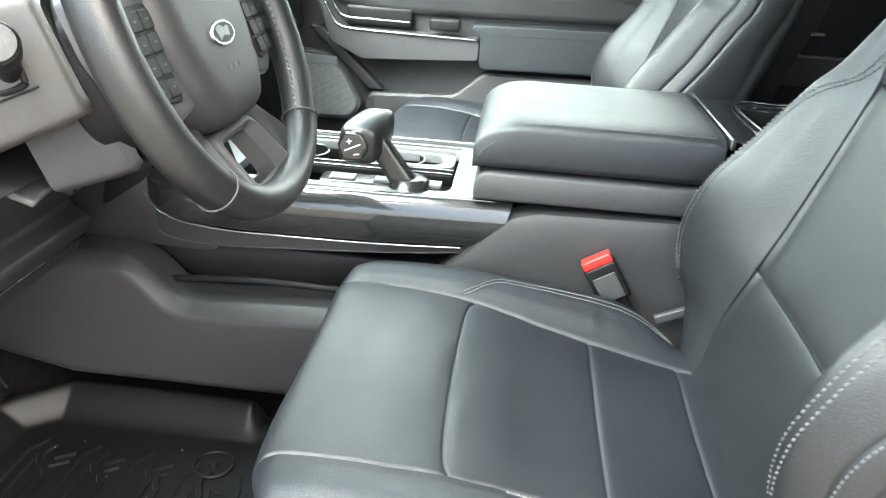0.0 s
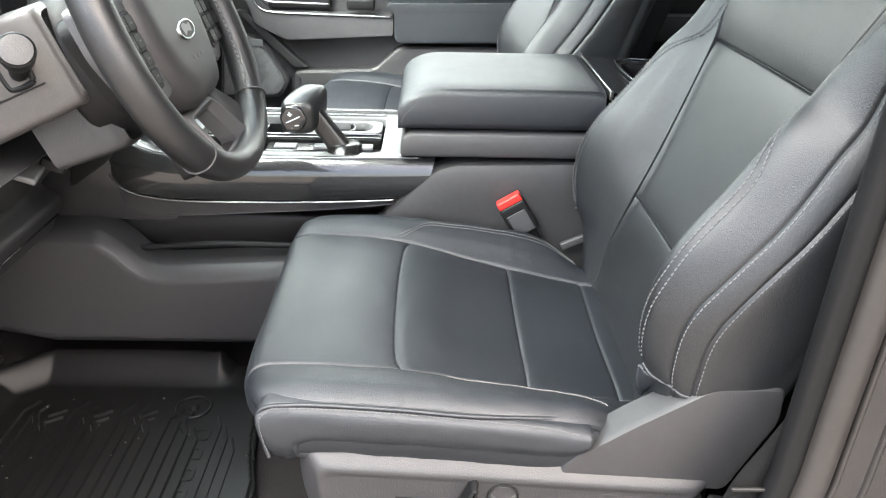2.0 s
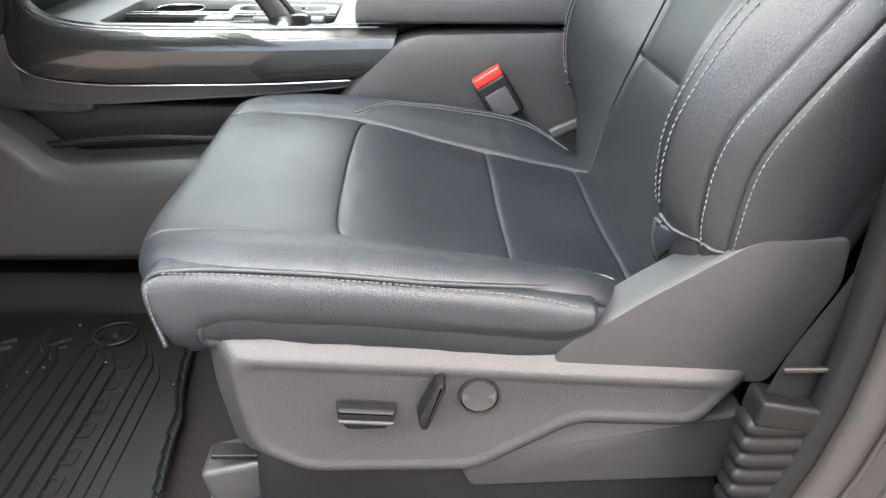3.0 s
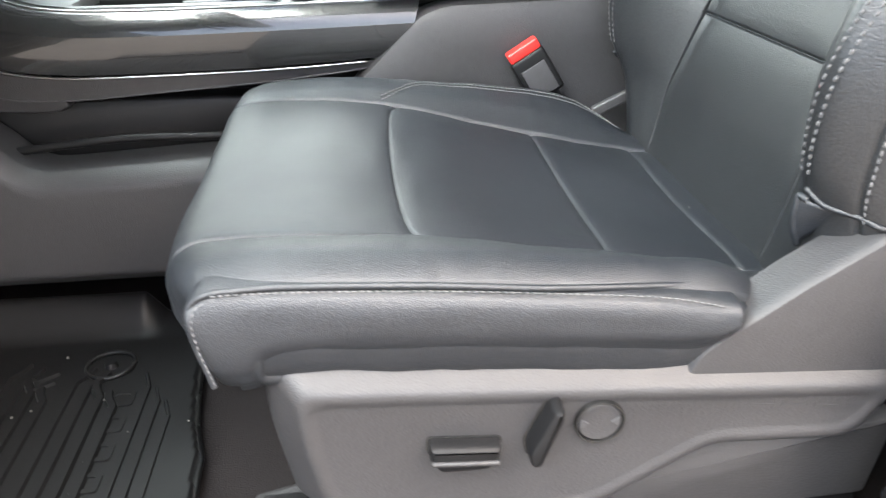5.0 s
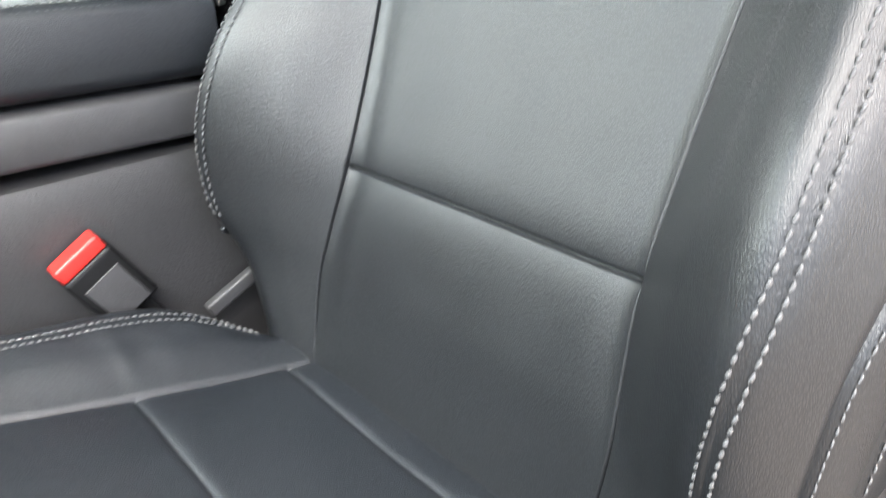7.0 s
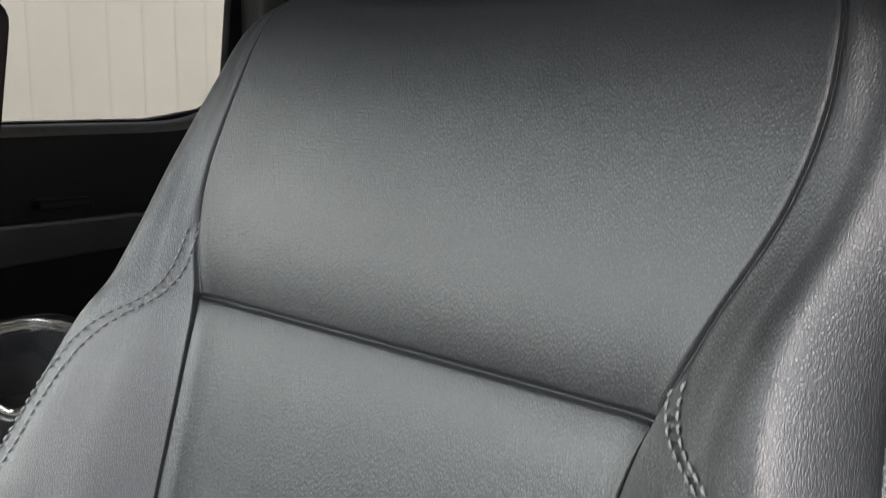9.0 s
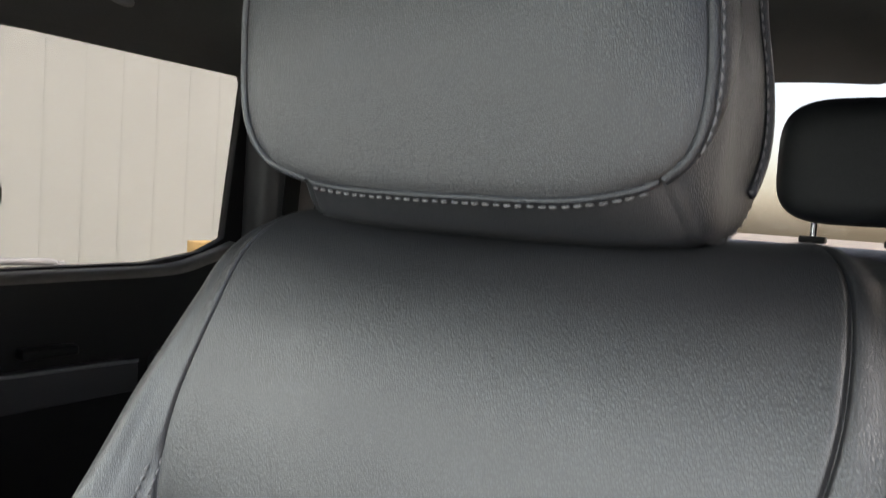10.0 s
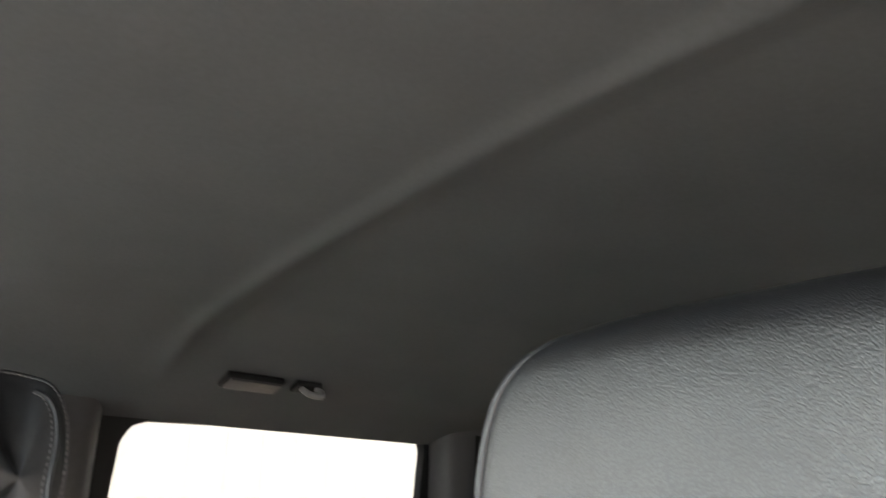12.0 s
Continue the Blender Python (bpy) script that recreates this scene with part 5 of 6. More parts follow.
def build_pedal():
    ped = thing("brake_pedal", (-0.83, 0.12, 0.2), "ribbed rubber brake pedal", "pedal")
    part("pad", box_bm((-0.805, 0.135, 0.205), (0.014, 0.10, 0.085), 0.012, (0, -35, 0)), RUBBER, ped, "worn black pedal pad")
    for i in range(5):
        part("rib", box_bm((-0.797, 0.100 + i * 0.0175, 0.211), (0.006, 0.006, 0.066), 0.002, (0, -35, 0)), RUBBER, ped)
    tube("arm", [(-0.81, 0.135, 0.21), (-0.87, 0.135, 0.30), (-0.90, 0.135, 0.5)], 0.010, PLASTIC_DARK, ped, n=14)


build_pedal()


# ---- dashboard ----
def build_dash():
    d = thing("dashboard", (-0.75, 0.43, 0.5), "charcoal dashboard with grey lower panels", "dashboard")
    prof = rounded([(-1.06, 0.55), (-0.72, 0.52), (-0.60, 0.60), (-0.585, 0.76), (-0.64, 0.86), (-0.72, 0.93), (-1.06, 0.95)], 0.04, 4)
    part("main_body", prism_bm(prof, "y", 0.262, 1.22, 0.01), PLASTIC, d)
    prof = rounded([(-1.06, 0.55), (-0.72, 0.52), (-0.63, 0.60), (-0.615, 0.69), (-0.60, 0.712), (-0.665, 0.728), (-0.690, 0.90), (-0.72, 0.93), (-1.06, 0.95)], 0.012, 4)
    part("driver_body", prism_bm(prof, "y", -0.34, 0.260, 0.004), PLASTIC, d)
    # knee panel below the column, leaning forward
    knee = rounded([(-0.50, 0.640), (-0.565, 0.602), (-0.672, 0.488), (-0.668, 0.480), (-0.645, 0.466), (-0.642, 0.458), (-0.672, 0.402), (-0.72, 0.365), (-0.84, 0.30), (-0.86, 0.30), (-0.76, 0.64)], 0.005, 3)
    part("knee_panel", prism_bm(knee, "y", -0.335, 0.240, 0.004), PLASTIC, d, "black knee panel")
    tube("panel_joint", [(-0.6550, -0.33, 0.4320), (-0.6550, 0.0, 0.4320), (-0.6550, 0.238, 0.4320)], 0.0018, GLOSS_STALK, d, n=12)
    side = rounded([(-0.93, 0.392), (-0.60, 0.392), (-0.50, 0.386), (-0.470, 0.394), (-0.50, 0.425), (-0.545, 0.455), (-0.585, 0.50), (-0.60, 0.62), (-0.93, 0.62)], 0.02, 3)
    part("footwell_panel", plate_bm(side, "y", [(0, 0.345), (0, 0.314), (0.002, 0.3105), (0.004, 0.3095)]), PLASTIC, d, "dark side of the centre stack")
    part("release_lever", box_bm((-0.535, -0.030, 0.612), (0.028, 0.070, 0.009), 0.004, (0, 25, 12)), SILVER, d, "silver parking brake release lever")
    part("lever_grip", box_bm((-0.520, 0.004, 0.610), (0.032, 0.030, 0.016), 0.004, (0, 25, 12)), PLASTIC_DARK, d)
    # instrument cluster
    part("cluster_face", box_bm((-0.662, 0.02, 0.812), (0.014, 0.44, 0.165), 0.006, (0, -8, 0)), GLOSS, d, "dark instrument cluster")
    part("cluster_hood", prism_bm(rounded([(-0.70, 0.93), (-0.56, 0.945), (-0.54, 0.932), (-0.57, 0.922), (-0.70, 0.905)], 0.006, 3), "y", -0.24, 0.258, 0.004), PLASTIC, d, "hood over the instruments")
    c = Vector((-0.650, 0.115, 0.802))
    ay, az = Vector((0, 1, 0)), Vector((-0.14, 0, 0.99))
    for i in range(25):
        a = radians(-47 + (24 - i) * 8.5)
        w = ay * math.cos(a) + az * math.sin(a)
        r = 0.066 if i % 2 else 0.063
        p = c + w * r
        part("dial_tick", box_bm(p, (0.001, 0.0016, 0.0095 if i % 2 == 0 else 0.005), 0, (math.degrees(a) - 90, 0, 0)), WHITE_INK, d)
    for i in range(7):
        a = radians(-47 + (6 - i) * 34)
        p = c + (ay * math.cos(a) + az * math.sin(a)) * 0.047
        t = bpy.data.curves.new("dial_number", "FONT")
        t.body, t.size, t.align_x, t.align_y, t.extrude = str(i * 20), 0.0125, "CENTER", "CENTER", 0.0003
        t.materials.append(WHITE_INK)
        ob = new("dial_number", t)
        ob.matrix_world = Matrix.Translation(p + Vector((0.001, 0, 0))) @ Matrix(((0, -0.14, 0.99, 0), (1, 0, 0, 0), (0, 0.99, 0.14, 0), (0, 0, 0, 1)))
        inv = Matrix.Translation(-origin_of(d))
        ob.parent, ob.matrix_parent_inverse = d, inv
    tube("dial_rim", [tuple(c + (ay * math.cos(a) + az * math.sin(a)) * 0.076) for a in np.linspace(0, 2 * math.pi, 32)], 0.003, CHROME, d, "chrome dial rim", n=72)
    blue = material("blue_needle", (0.02, 0.35, 0.75), 0.3)
    blue[3].inputs["Emission Color"].default_value = (0.05, 0.45, 1, 1)
    blue[3].inputs["Emission Strength"].default_value = 1.2
    part("needle", box_bm(c + ay * 0.018 + az * -0.008, (0.002, 0.028, 0.003), 0, (-25, 0, 0)), blue[0], d, "lit blue needle")
    # centre stack: screen, keys, rotary
    part("screen", box_bm((-0.565, 0.43, 0.83), (0.02, 0.30, 0.19), 0.008, (0, -8, 0)), GLOSS, d, "glossy black touchscreen")
    part("stack_panel", box_bm((-0.565, 0.43, 0.66), (0.05, 0.30, 0.15), 0.012, (0, -12, 0)), GLOSS, d, "gloss black control panel")
    for i in range(5):
        part("stack_key", box_bm((-0.535, 0.33 + i * 0.05, 0.705), (0.012, 0.038, 0.016), 0.003, (0, -12, 0)), SILVER, d, "silver climate key")
    for y in (0.33, 0.53):
        bm = bmesh.new()
        bmesh.ops.create_cone(bm, cap_ends=True, segments=28, radius1=0.022, radius2=0.020, depth=0.025, matrix=pose(-0.53, y, 0.66, 0, 78, 0))
        part("rotary_knob", bevel(bm, 0.003, 2), CHROME, d, "chrome rotary knob")
    part("stack_foot", prism_bm(rounded([(-0.62, 0.60), (-0.56, 0.60), (-0.575, 0.51), (-0.66, 0.45)], 0.02, 3), "y", 0.30, 0.56, 0.006), PLASTIC_DARK, d)
    # passenger side shelf with its bright grab trim
    part("glovebox", prism_bm(rounded([(-0.60, 0.60), (-0.57, 0.62), (-0.60, 0.74), (-0.66, 0.74), (-0.70, 0.48)], 0.02, 3), "y", 0.62, 1.17, 0.008), PLASTIC, d, "black glovebox")
    part("shelf_trim", box_bm((-0.565, 0.88, 0.765), (0.05, 0.55, 0.028), 0.008, (0, 20, 0)), SILVER, d, "satin silver shelf trim")
    part("vent", box_bm((-0.575, 1.12, 0.81), (0.03, 0.10, 0.05), 0.006), GLOSS, d, "air vent")
    return d


build_dash()


def build_wheel():
    w = thing("steering_wheel", (-0.33, 0.0, 0.78), "black leather steering wheel with silver lower spoke", "steering wheel")
    c = Vector((-0.3562, -0.0084, 0.7849))
    tilt = radians(22.2)
    ex = Vector((0, 1, 0))
    ey = Vector((-math.sin(tilt), 0, math.cos(tilt)))
    ez = Vector((math.cos(tilt), 0, math.sin(tilt)))

    def at(a, b, h):
        return c + ex * a + ey * b + ez * h

    R = 0.187
    rim, n = [], 120
    for i in range(n):
        a = 2 * math.pi * i / n
        s = math.sin(a)
        r = R * (1 - 0.045 * max(0, -s) ** 4)
        rim.append((r * math.cos(a), r * s))
    verts, k = [], 16
    for i, (a, b) in enumerate(rim):
        g = 1 + 0.10 * math.cos(2 * 2 * math.pi * i / n)
        for j in range(k):
            t = 2 * math.pi * j / k
            d = math.hypot(a, b)
            rr = d + 0.0185 * g * math.cos(t)
            p = at(a / d * rr, b / d * rr, 0.024 + 0.0205 * math.sin(t))
            verts.append(tuple(p))
    f = grid_faces(n, k, True) + [((n - 1) * k + j, (n - 1) * k + (j + 1) % k, (j + 1) % k, j) for j in range(k)]
    link("rim", verts, f, WHEEL_LEATHER, w, "black leather wheel rim")
    # seams between smooth and perforated leather
    for deg in (-45, -135, 30, 150):
        a = radians(deg)
        q = []
        for j in range(20):
            t = 2 * math.pi * j / 20
            rr = R * (1 - 0.045 * max(0, -math.sin(a)) ** 4) + 0.0190 * 1.05 * math.cos(t)
            q.append(tuple(at(rr * math.cos(a), rr * math.sin(a), 0.024 + 0.0213 * math.sin(t))))
        tube("rim_seam", q, 0.0012, PLASTIC_GREY, w, n=40, closed=True, sides=6)
    # hand-sewn cross stitches inside the grip
    for s in (-1, 1):
        pts, ways = [], []
        for deg in np.linspace(-48, 22, 40):
            a = radians(deg if s > 0 else 180 - deg)
            pts.append(tuple(at((R - 0.0192) * math.cos(a), (R - 0.0192) * math.sin(a), 0.028)))
            ways.append(tuple(-(ex * math.cos(a) + ey * math.sin(a))))
        stitch_row("grip_stitch", pts, ways, w, 0.0075, 0.006, 0.0009, 0.001, slant=0.0028)
        stitch_row("grip_stitch", pts, ways, w, 0.0075, 0.006, 0.0009, 0.001, slant=-0.0028)

    def flat(name, outline, rings, mat, label="", parent=None):
        bm = plate_bm(outline, "z", rings)
        m = Matrix.Translation(c) @ Matrix((ex, ey, ez)).transposed().to_4x4()
        bmesh.ops.transform(bm, matrix=m, verts=bm.verts)
        return part(name, bm, mat, parent or w, label)

    hub = rounded([(-0.098, 0.044), (-0.066, 0.070), (0.066, 0.070), (0.098, 0.044), (0.100, 0.0), (0.080, -0.060), (0.050, -0.094), (-0.050, -0.094), (-0.080, -0.060), (-0.100, 0.0)], 0.03, 5)
    flat("airbag_cover", hub, [(0, -0.03), (0, 0.008), (0.003, 0.018), (0.010, 0.026), (0.022, 0.0305), (0.034, 0.0315)], PLASTIC, "grained black airbag cover")
    back = rounded([(-0.13, 0.05), (0.13, 0.05), (0.10, -0.06), (0.05, -0.095), (-0.05, -0.095), (-0.10, -0.06)], 0.03, 4)
    flat("wheel_back", back, [(0.0, -0.05), (0, -0.02), (0.01, -0.010)], PLASTIC_DARK)
    for s in (-1, 1):
        spoke = rounded([(s * 0.085, 0.060), (s * 0.176, 0.056), (s * 0.178, 0.005), (s * 0.158, -0.040), (s * 0.122, -0.070), (s * 0.078, -0.062), (s * 0.090, -0.01)], 0.010, 4)
        flat("spoke", spoke, [(0, -0.010), (0, 0.010), (0.003, 0.015), (0.007, 0.0165)], SPOKE_GREY, "satin grey wheel spoke")
        pad = rounded([(s * 0.096, 0.036), (s * 0.166, 0.034), (s * 0.168, 0.0), (s * 0.140, -0.047), (s * 0.104, -0.052)], 0.006, 3)
        keys = flat("key_pad", pad, [(0, 0.012), (0, 0.0175), (0.0015, 0.019)], PLASTIC_DARK, "black key pad")
        for j in range(4):
            y = 0.022 - j * 0.0195
            for i in range(3 if j < 3 else 2):
                x0 = 0.1005 + i * 0.0205 + 0.002 * j
                box = [(s * x0, y + 0.0085), (s * (x0 + 0.019), y + 0.0085), (s * (x0 + 0.019), y - 0.0085), (s * x0, y - 0.0085)]
                flat("wheel_key", rounded(box, 0.002, 2), [(0, 0.018), (0, 0.0208), (0.0010, 0.0218)], PLASTIC_DARK, "", keys)
                mx = s * (x0 + 0.0095)
                flat("key_mark", [(mx - 0.0026, y + 0.0009), (mx + 0.0026, y + 0.0009), (mx + 0.0026, y - 0.0009), (mx - 0.0026, y - 0.0009)], [(0, 0.0216), (0, 0.0221)], DIM_INK, "", keys)
    # lower spoke: a satin frame that slopes in to an open well
    turn = Matrix.Translation(c) @ Matrix((ex, ey, ez)).transposed().to_4x4()
    def slope(b):
        return 0.002 + (-0.098 - b) * 0.40

    def sloped(name, rows, mat, label):
        bm = bmesh_from_rings([[(a, b, slope(b) + h) for a, b in pts] for pts, h in rows])
        bmesh.ops.transform(bm, matrix=turn, verts=bm.verts)
        return part(name, bm, mat, w, label)

    hole = [(-0.036, -0.110), (0.036, -0.110), (0.031, -0.160), (-0.031, -0.160)]
    o = [(-0.052, -0.096), (0.052, -0.096), (0.060, -0.180), (-0.060, -0.180)]
    face = rounded(hole, 0.010, 5)
    sloped("lower_spoke", [(rounded(o, 0.016, 5), -0.020), (rounded(o, 0.016, 5), -0.004), (rounded(inset(o, 0.0015), 0.015, 5), -0.001), (rounded(inset(o, 0.006), 0.013, 5), 0.0), (rounded(inset(o, 0.008), 0.012, 5), -0.0015), (face, -0.012), (face, -0.034)], SPOKE_GREY, "satin grey lower spoke frame round an opening")
    # added plate, dark to give the open hole its shade
    flat("spoke_hole_shade", rounded([(-0.050, -0.090), (0.050, -0.090), (0.045, -0.172), (-0.045, -0.172)], 0.010, 4), [(0, -0.046), (0, -0.034)], PLASTIC_DARK, "added dark plate standing in for shade in the opening")
    for s in (-1, 1):
        wing = rounded([(s * 0.053, -0.082), (s * 0.078, -0.074), (s * 0.112, -0.128), (s * 0.100, -0.166), (s * 0.062, -0.184)], 0.008, 4)
        sloped("spoke_wing", [(wing, -0.022), (wing, -0.007), (inset(wing, 0.002), -0.0045), (inset(wing, 0.006), -0.0035), ([(s * 0.080, -0.130)] * len(wing), -0.003)], PLASTIC, "black wing beside the lower spoke")
    # badge as plain shapes
    oval = [(0.0275 * math.cos(t), -0.010 + 0.0125 * math.sin(t)) for t in np.linspace(0, 2 * math.pi, 48, endpoint=False)]
    badge = flat("badge", oval, [(0, 0.028), (0, 0.0330), (0.0008, 0.0342), (0.0022, 0.0342), (0.0028, 0.0334)], CHROME, "oval chrome badge")
    flat("badge_field", inset(oval, 0.0030), [(0, 0.0330), (0, 0.0339)], PLASTIC_DARK, "dark badge field", badge)
    flat("badge_mark", rounded([(-0.016, -0.004), (-0.004, -0.0015), (0.003, -0.006), (0.015, -0.004), (0.012, -0.015), (-0.002, -0.012), (-0.012, -0.017)], 0.003, 3), [(0, 0.0335), (0, 0.0342)], SILVER, "pale mark", badge)
    for x in (-0.018, -0.004, 0.010):
        flat("embossed_bar", [(x, -0.040), (x + 0.009, -0.040), (x + 0.009, -0.0445), (x, -0.0445)], [(0, 0.030), (0, 0.0321)], PLASTIC_GREY)

    # column shroud and stalk
    col = thing("steering_column", (-0.45, 0.0, 0.72), "charcoal steering column shroud with a control stalk", "steering column")
    def loft(name, rows, power, mat, label=""):
        k = 48
        vs = []
        for back, a, b, down in rows:
            for t in np.linspace(0, 2 * math.pi, k, endpoint=False):
                co, si = math.cos(t), math.sin(t)
                vs.append(tuple(at(a * math.copysign(abs(co) ** power, co), -down + b * math.copysign(abs(si) ** power, si), -back)))
        fs = grid_faces(len(rows), k, True) + [tuple(range(k))]
        return link(name, vs, fs, mat, col, label)

    loft("collar", [(0.022, 0.078, 0.076, 0), (0.025, 0.092, 0.086, 0), (0.034, 0.103, 0.096, 0), (0.050, 0.110, 0.102, 0), (0.080, 0.113, 0.105, 0), (0.086, 0.110, 0.102, 0), (0.088, 0.098, 0.092, 0)], 0.85, PLASTIC_DARK, "dark collar behind the wheel")
    loft("housing", [(0.062, 0.112, 0.048, -0.02), (0.064, 0.121, 0.053, -0.02), (0.068, 0.125, 0.056, -0.02), (0.100, 0.126, 0.058, -0.02), (0.20, 0.130, 0.061, -0.018), (0.32, 0.136, 0.064, -0.014)], 0.15, COLUMN_GREY, "charcoal column housing")
    loft("lower_shroud", [(0.062, 0.080, 0.036, 0.062), (0.066, 0.092, 0.042, 0.060), (0.09, 0.096, 0.044, 0.058), (0.15, 0.100, 0.044, 0.054)], 0.22, PLASTIC, "black lower column shroud")
    wall = -0.1262
    tube("housing_joint", [tuple(at(wall, 0.001, -0.090)), tuple(at(wall - 0.0040, -0.001, -0.20)), tuple(at(wall - 0.010, -0.004, -0.31))], 0.0012, PLASTIC_DARK, col, n=12, sides=6)
    ring = [tuple(at(wall + 0.001, 0.024 + q, -0.114 + r)) for q, r in ((0.018, 0.010), (0.018, -0.010), (0.012, -0.015), (-0.012, -0.015), (-0.018, -0.010), (-0.018, 0.010), (-0.012, 0.015), (0.012, 0.015))]
    tube("stalk_slot", ring, 0.0035, PLASTIC_DARK, col, "recess round the stalk", n=60, sides=8, closed=True)
    foot, tip = at(wall + 0.006, 0.020, -0.112), Vector((-0.432, -0.192, 0.799))
    way = (tip - foot).normalized()
    tube("stalk", [tuple(foot), tuple(foot.lerp(tip, 0.4)), tuple(foot.lerp(tip, 0.62))], 0.0105, PLASTIC_DARK, col, "black control stalk", n=16, sides=20)
    knob = []
    for f, r in ((0.45, 0.0105), (0.55, 0.0135), (0.70, 0.0165), (0.94, 0.0182), (0.985, 0.0180), (1.0, 0.0165)):
        q = foot.lerp(tip, f)
        u = way.cross(Vector((0, 0, 1))).normalized()
        v = way.cross(u)
        knob.append([tuple(q + u * (r * math.cos(t)) + v * (r * math.sin(t))) for t in np.linspace(0, 2 * math.pi, 28, endpoint=False)])
    part("stalk_knob", bmesh_from_rings(knob), PLASTIC_DARK, col, "flared round stalk end")
    cap = [[tuple(tip + way * h + u * (r * math.cos(t)) + v * (r * math.sin(t))) for t in np.linspace(0, 2 * math.pi, 28, endpoint=False)] for h, r in ((-0.001, 0.0160), (0.0006, 0.0155), (0.0012, 0.012), (0.0014, 0.0002))]
    part("stalk_cap", bmesh_from_rings(cap), PLASTIC, col, "grey stalk cap")


build_wheel()


# ---- passenger door ----
def build_front_door():
    d = thing("passenger_door", (-0.1, 1.22, 0.4), "black passenger door panel with armrest, chrome handle and speaker", "door")
    part("panel", prism_bm(rounded([(-0.72, 0.14), (0.46, 0.14), (0.46, 0.86), (-0.60, 0.86), (-0.70, 0.80)], 0.03, 3), "y", 1.205, 1.238, 0.008), PLASTIC, d, "charcoal door panel")
    up = rounded([(-0.50, 0.68), (-0.36, 0.66), (0.44, 0.672), (0.44, 0.85), (-0.56, 0.85)], 0.02, 3)
    part("upper_pad", plate_bm(up, "y", [(0, 1.21), (0, 1.190), (0.006, 1.183), (0.02, 1.180)]), PLASTIC, d, "soft black upper pad")
    # armrest: front silver beam, rear leather pad
    part("armrest_beam", prism_bm(rounded([(-0.498, 0.645), (-0.47, 0.622), (-0.131, 0.617), (-0.131, 0.566), (-0.42, 0.550), (-0.50, 0.59), (-0.535, 0.69)], 0.012, 4), "y", 1.145, 1.21, 0.008), PLASTIC_GREY, d, "grey armrest beam")
    tube("armrest_chrome", [(-0.515, 1.150, 0.680), (-0.498, 1.147, 0.650), (-0.480, 1.144, 0.630), (-0.44, 1.143, 0.622), (-0.30, 1.142, 0.619), (-0.133, 1.142, 0.616)], 0.003, CHROME, d, "chrome armrest edge", n=50)
    part("armrest_pad", prism_bm(rounded([(-0.128, 0.548), (0.42, 0.560), (0.42, 0.664), (-0.145, 0.652), (-0.150, 0.640), (-0.128, 0.630)], 0.02, 4), "y", 1.138, 1.21, 0.016), LEATHER, d, "stitched black leather armrest pad")
    p = np.linspace((-0.12, 1.1368, 0.630), (0.40, 1.1368, 0.641), 60)
    stitch_row("pad_stitch", p, np.tile([0, -1, 0.3], (60, 1)), d, 0.0065, 0.0046, 0.0006, 0.0006, PLASTIC_DARK)
    part("handle_recess", box_bm((-0.385, 1.195, 0.650), (0.17, 0.03, 0.05), 0.01), PLASTIC_DARK, d)
    tube("door_handle", [(-0.505, 1.160, 0.70), (-0.490, 1.155, 0.672), (-0.465, 1.152, 0.650), (-0.40, 1.152, 0.647), (-0.300, 1.152, 0.645)], 0.004, CHROME, d, "chrome door handle", n=40, flat=0.7)
    part("pull_cup", box_bm((-0.218, 1.165, 0.645), (0.075, 0.03, 0.028), 0.006), PLASTIC_DARK, d)
    # lower door: pocket and speaker
    pk = rounded([(-0.42, 0.20), (0.44, 0.20), (0.44, 0.54), (-0.115, 0.535), (-0.185, 0.472), (-0.41, 0.463)], 0.02, 3)
    part("map_pocket", plate_bm(pk, "y", [(0, 1.21), (0, 1.165), (0.006, 1.158), (0.02, 1.156)]), PLASTIC, d, "black map pocket")
    sp = rounded([(-0.60, 0.56), (-0.515, 0.555), (-0.475, 0.525), (-0.420, 0.430), (-0.45, 0.385), (-0.62, 0.38)], 0.02, 4)
    part("speaker_frame", plate_bm(sp, "y", [(0, 1.21), (0, 1.176), (0.004, 1.170), (0.008, 1.170)]), PLASTIC_GREY, d)
    spk = part("speaker_grille", plate_bm(inset(sp, 0.010), "y", [(0, 1.18), (0, 1.166), (0.003, 1.163)]), GRILLE, d, "perforated speaker grille")
    part("maker_plate", box_bm((-0.540, 1.1605, 0.5385), (0.105, 0.003, 0.020), 0.001), SILVER, spk, "small silver badge")
    part("pillar_strut", prism_bm([(-0.56, 0.62), (-0.53, 0.62), (-0.37, 0.47), (-0.41, 0.47)], "y", 1.172, 1.212, 0.004), PLASTIC, d)


build_front_door()


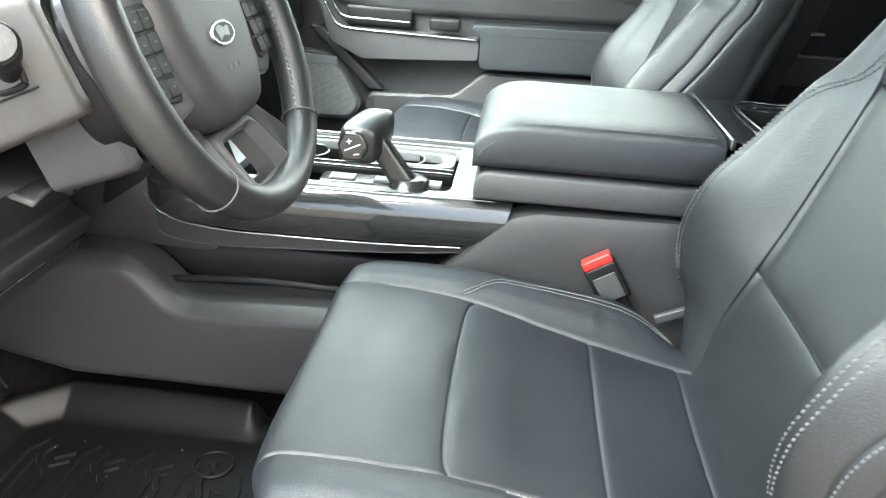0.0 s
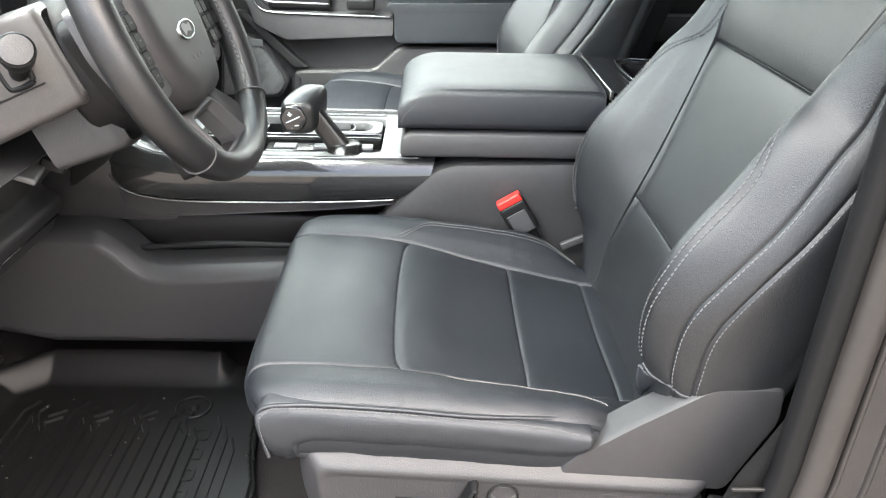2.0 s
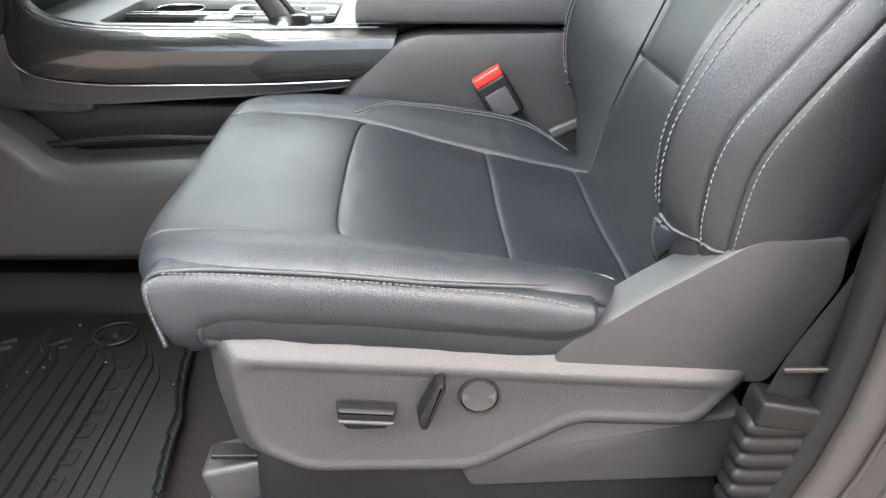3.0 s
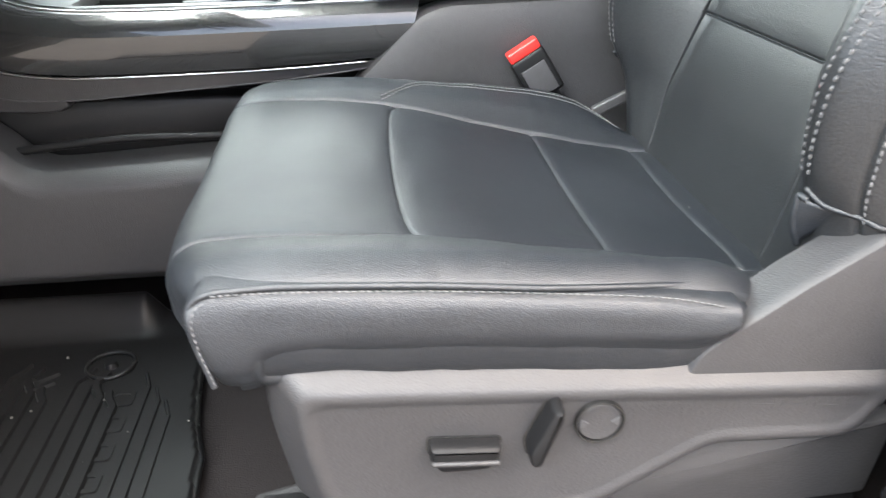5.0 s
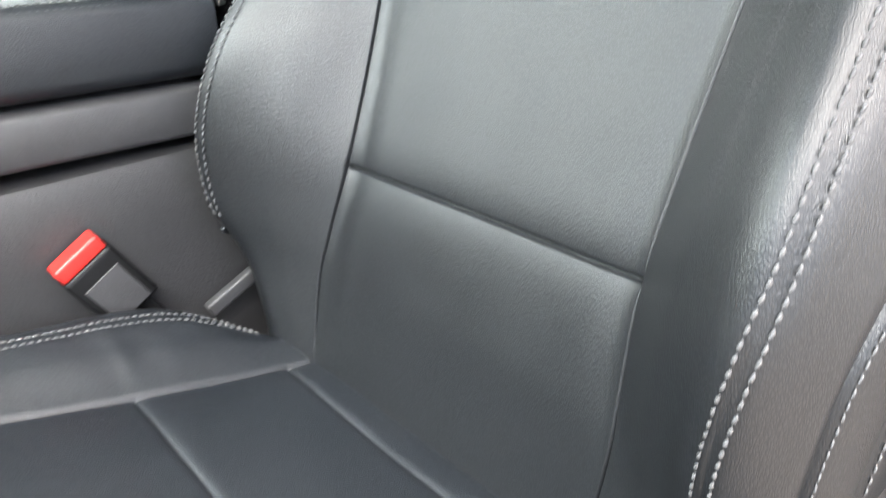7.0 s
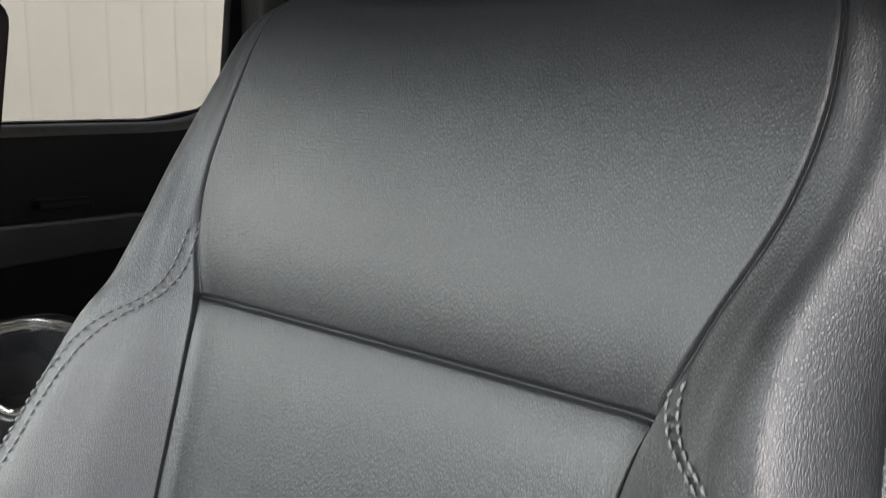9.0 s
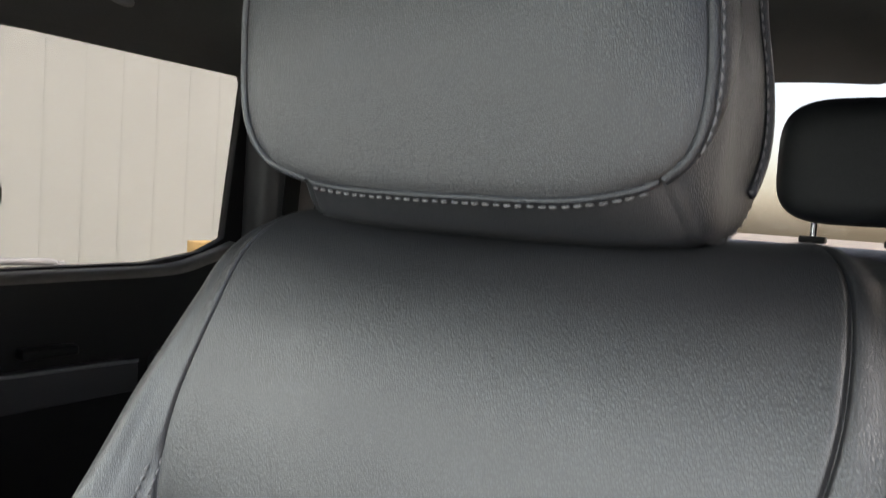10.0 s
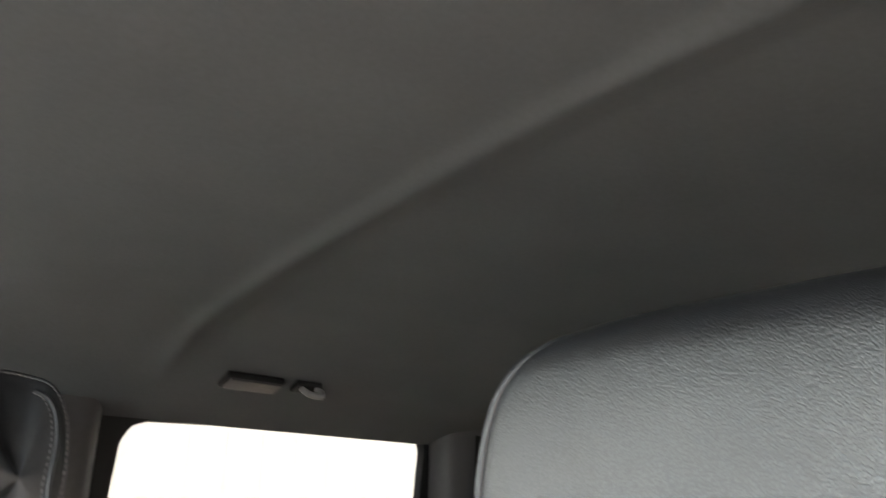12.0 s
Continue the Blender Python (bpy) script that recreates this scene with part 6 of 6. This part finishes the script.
def build_rear_door():
    d = thing("rear_door_panel", (0.95, 1.12, 0.4), "dark rear door panel with a bright-edged armrest", "door")
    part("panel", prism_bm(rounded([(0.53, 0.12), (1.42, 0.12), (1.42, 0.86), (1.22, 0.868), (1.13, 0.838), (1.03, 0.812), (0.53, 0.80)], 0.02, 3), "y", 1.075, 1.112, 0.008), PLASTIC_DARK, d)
    sill = smooth_line([(0.55, 1.078, 0.812), (0.80, 1.078, 0.816), (1.03, 1.078, 0.820), (1.13, 1.078, 0.842), (1.205, 1.078, 0.868)], 40)
    verts = []
    for x, y, z in sill:
        verts += [(x, y - 0.006, z - 0.016), (x, y - 0.004, z - 0.002), (x, y + 0.03, z + 0.003), (x, y + 0.05, z - 0.004)]
    link("sill_cap", verts, grid_faces(40, 4), SILL_GREY, d, "smooth warm grey window sill cap")
    part("armrest", prism_bm(rounded([(0.53, 0.585), (0.944, 0.592), (0.944, 0.648), (0.53, 0.652)], 0.01, 3), "y", 1.035, 1.09, 0.008), PLASTIC, d, "black rear armrest")
    tube("armrest_edge", [(0.53, 1.034, 0.653), (0.75, 1.033, 0.652), (0.942, 1.033, 0.650)], 0.0035, SILVER, d, "bright armrest edge", n=20)
    part("door_handle", box_bm((0.590, 1.056, 0.698), (0.090, 0.014, 0.012), 0.004), CHROME, d, "bright chrome handle")
    part("rear_pad", prism_bm(rounded([(0.99, 0.56), (1.36, 0.58), (1.36, 0.66), (0.99, 0.655)], 0.02, 3), "y", 1.04, 1.09, 0.012), LEATHER, d)
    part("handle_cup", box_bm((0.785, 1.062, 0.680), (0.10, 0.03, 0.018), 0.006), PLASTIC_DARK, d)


build_rear_door()


def build_far_pillar():
    p = thing("side_pillar", (0.54, 1.15, 0.6), "grey trimmed pillar between the doors with a belt", "pillar", kind="structure")
    part("trim", prism_bm(rounded([(0.40, 1.115), (0.44, 1.065), (0.515, 1.065), (0.540, 1.112), (0.50, 1.24), (0.42, 1.24)], 0.02, 3), "z", 0.05, 1.30, 0.006), PLASTIC_GREY, p)
    part("rear_trim", prism_bm(rounded([(1.235, 1.12), (1.25, 1.06), (1.33, 1.03), (1.42, 1.06), (1.42, 1.12)], 0.02, 3), "z", 0.06, 1.30, 0.006), PLASTIC_GREY, p, "grey rear pillar trim")
    part("belt", box_bm((1.30, 1.024, 0.95), (0.045, 0.003, 0.6), 0, (0, 4, 0)), WEBBING, p)


build_far_pillar()


# ---- rear bench ----
def build_rear():
    b = thing("rear_bench", (1.5, 0.43, 0.1), "black rear bench seat in shadow", "bench seat")
    part("seat_pad", prism_bm(rounded([(1.10, 0.12), (1.10, 0.40), (1.16, 0.44), (1.62, 0.40), (1.62, 0.12)], 0.05, 5), "y", -0.28, 1.03, 0.02), LEATHER, b)
    part("bench_back", prism_bm(rounded([(1.52, 0.36), (1.64, 0.92), (1.70, 0.955), (1.78, 0.94), (1.78, 0.36)], 0.04, 5), "y", -0.28, 1.03, 0.03), LEATHER, b)
    for i, y in enumerate((-0.06, 0.43, 0.92)):
        h = thing("rear_headrest", (1.66, y, 0.96), "black rear headrest on two posts", "headrest", "rear headrests")
        rings = []
        for s, d in ((0.0, -0.05), (0.6, -0.048), (0.85, -0.04), (0.96, -0.025), (1.0, 0.0), (0.96, 0.025), (0.85, 0.04), (0.6, 0.046), (0.0, 0.048)):
            row = []
            for k in range(48):
                t = 2 * math.pi * k / 48
                c, sn = math.cos(t), math.sin(t)
                row.append((1.655 + d + 0.06 * (sn * s * 0.115), y + 0.142 * s * math.copysign(abs(c) ** 0.55, c), 1.108 + 0.117 * s * math.copysign(abs(sn) ** 0.55, sn)))
            rings.append(row)
        part("pad", bmesh_from_rings(rings), LEATHER, h)
        for dy in (-0.07, 0.07):
            tube("post", [(1.665, y + dy, 0.93), (1.665, y + dy, 1.02)], 0.006, CHROME, h, n=4, sides=12)
            part("collar", box_bm((1.665, y + dy, 0.962), (0.03, 0.045, 0.012), 0.003), PLASTIC_DARK, h)


build_rear()


# ---- overhead details ----
def build_overhead():
    l = thing("dome_lamp", (0.72, 0.955, 1.29), "small unlit dome lamp in the dark headliner", "lamp")
    part("frame", box_bm((0.717, 0.966, 1.290), (0.105, 0.040, 0.012), 0.005, (-22, 0, 0)), PLASTIC_DARK, l)
    part("lens", box_bm((0.717, 0.963, 1.284), (0.090, 0.030, 0.006), 0.002, (-22, 0, 0)), PLASTIC_GREY, l, "dull ribbed lens")
    h = thing("coat_hook", (0.81, 0.945, 1.29), "small black coat hook with a bright face", "hook")
    part("plate", box_bm((0.812, 0.951, 1.291), (0.050, 0.030, 0.010), 0.004, (-22, 0, 0)), PLASTIC_DARK, h)
    tube("hook", [(0.800, 0.945, 1.287), (0.806, 0.928, 1.276), (0.824, 0.922, 1.274), (0.830, 0.930, 1.282), (0.828, 0.942, 1.287)], 0.0055, SILVER, h, n=24)
    # roof fitting above the near rear door: a pale frame round a dark slot, with a second bar beside it
    r = thing("roof_fitting", (0.775, -0.14, 1.33), "pale slotted fitting in the dark headliner", "fitting")
    part("frame", framed_bm(rounded([(0.752, -0.180), (0.752, -0.120), (0.760, -0.114), (0.780, -0.120), (0.780, -0.180)], 0.002, 2), rounded([(0.760, -0.176), (0.760, -0.132), (0.764, -0.130), (0.773, -0.131), (0.773, -0.176)], 0.002, 2), "z", 1.318, 1.334, 0.001), SILVER, r, "pale frame")
    part("bar", box_bm((0.742, -0.150, 1.328), (0.012, 0.064, 0.014), 0.003), PLASTIC_GREY, r, "grey bar")


build_overhead()


# ---- outside ----
def build_outside():
    b = thing("building", (2.0, 5.2, -0.7), "cream ribbed metal building behind the vehicle", "building")
    part("wall", box_bm((2.0, 5.3, 2.2), (26, 0.2, 5.9)), SIDING, b)
    for i in range(80):
        part("rib", box_bm((-8.8 + i * 0.3, 5.199, 2.2), (0.060, 0.0020, 5.8), 0.0009), SIDING, b)
    c = thing("crate", (3.1, 3.5, -0.7), "tan cardboard crate on the yard", "crate")
    tan = fabric("tan_cardboard", (0.50, 0.33, 0.14), 80, 0.2)
    part("box", box_bm((3.28, 3.6, -0.02), (0.40, 0.4, 1.36), 0.01), tan, c)
    r = thing("hand_cart", (1.9, 3.0, -0.7), "bent steel hand cart frame", "cart")
    tube("loop", [(1.2, 3.0, -0.7), (1.2, 3.0, 0.50), (1.23, 3.0, 0.60), (1.30, 3.0, 0.63), (1.76, 3.0, 0.63), (1.83, 3.0, 0.60), (1.86, 3.0, 0.50), (1.86, 3.0, -0.7)], 0.016, STEEL, r, n=60)
    tube("rail", [(1.2, 3.0, 0.44), (1.86, 3.0, 0.42)], 0.012, STEEL, r, n=4)
    g = thing("yard_machine", (1.45, 3.25, -0.7), "green machine with a pale guard, standing by the cart", "machine")
    green = material("green_enamel", (0.05, 0.34, 0.13), 0.4)[0]
    part("body", box_bm((1.45, 3.25, -0.10), (0.46, 0.35, 1.20), 0.05), green, g)
    hoop = [(1.45 + 0.24 * math.cos(a), 3.06, 0.37 + 0.24 * math.sin(a)) for a in np.linspace(0, math.pi, 14)]
    tube("guard", [(1.69, 3.06, -0.2)] + hoop + [(1.21, 3.06, -0.2)], 0.022, SILL_GREY, g, "pale round guard", n=60)
    part("hub", box_bm((1.60, 3.05, 0.50), (0.06, 0.04, 0.06), 0.015), SILL_GREY, g, "pale hub")


build_outside()
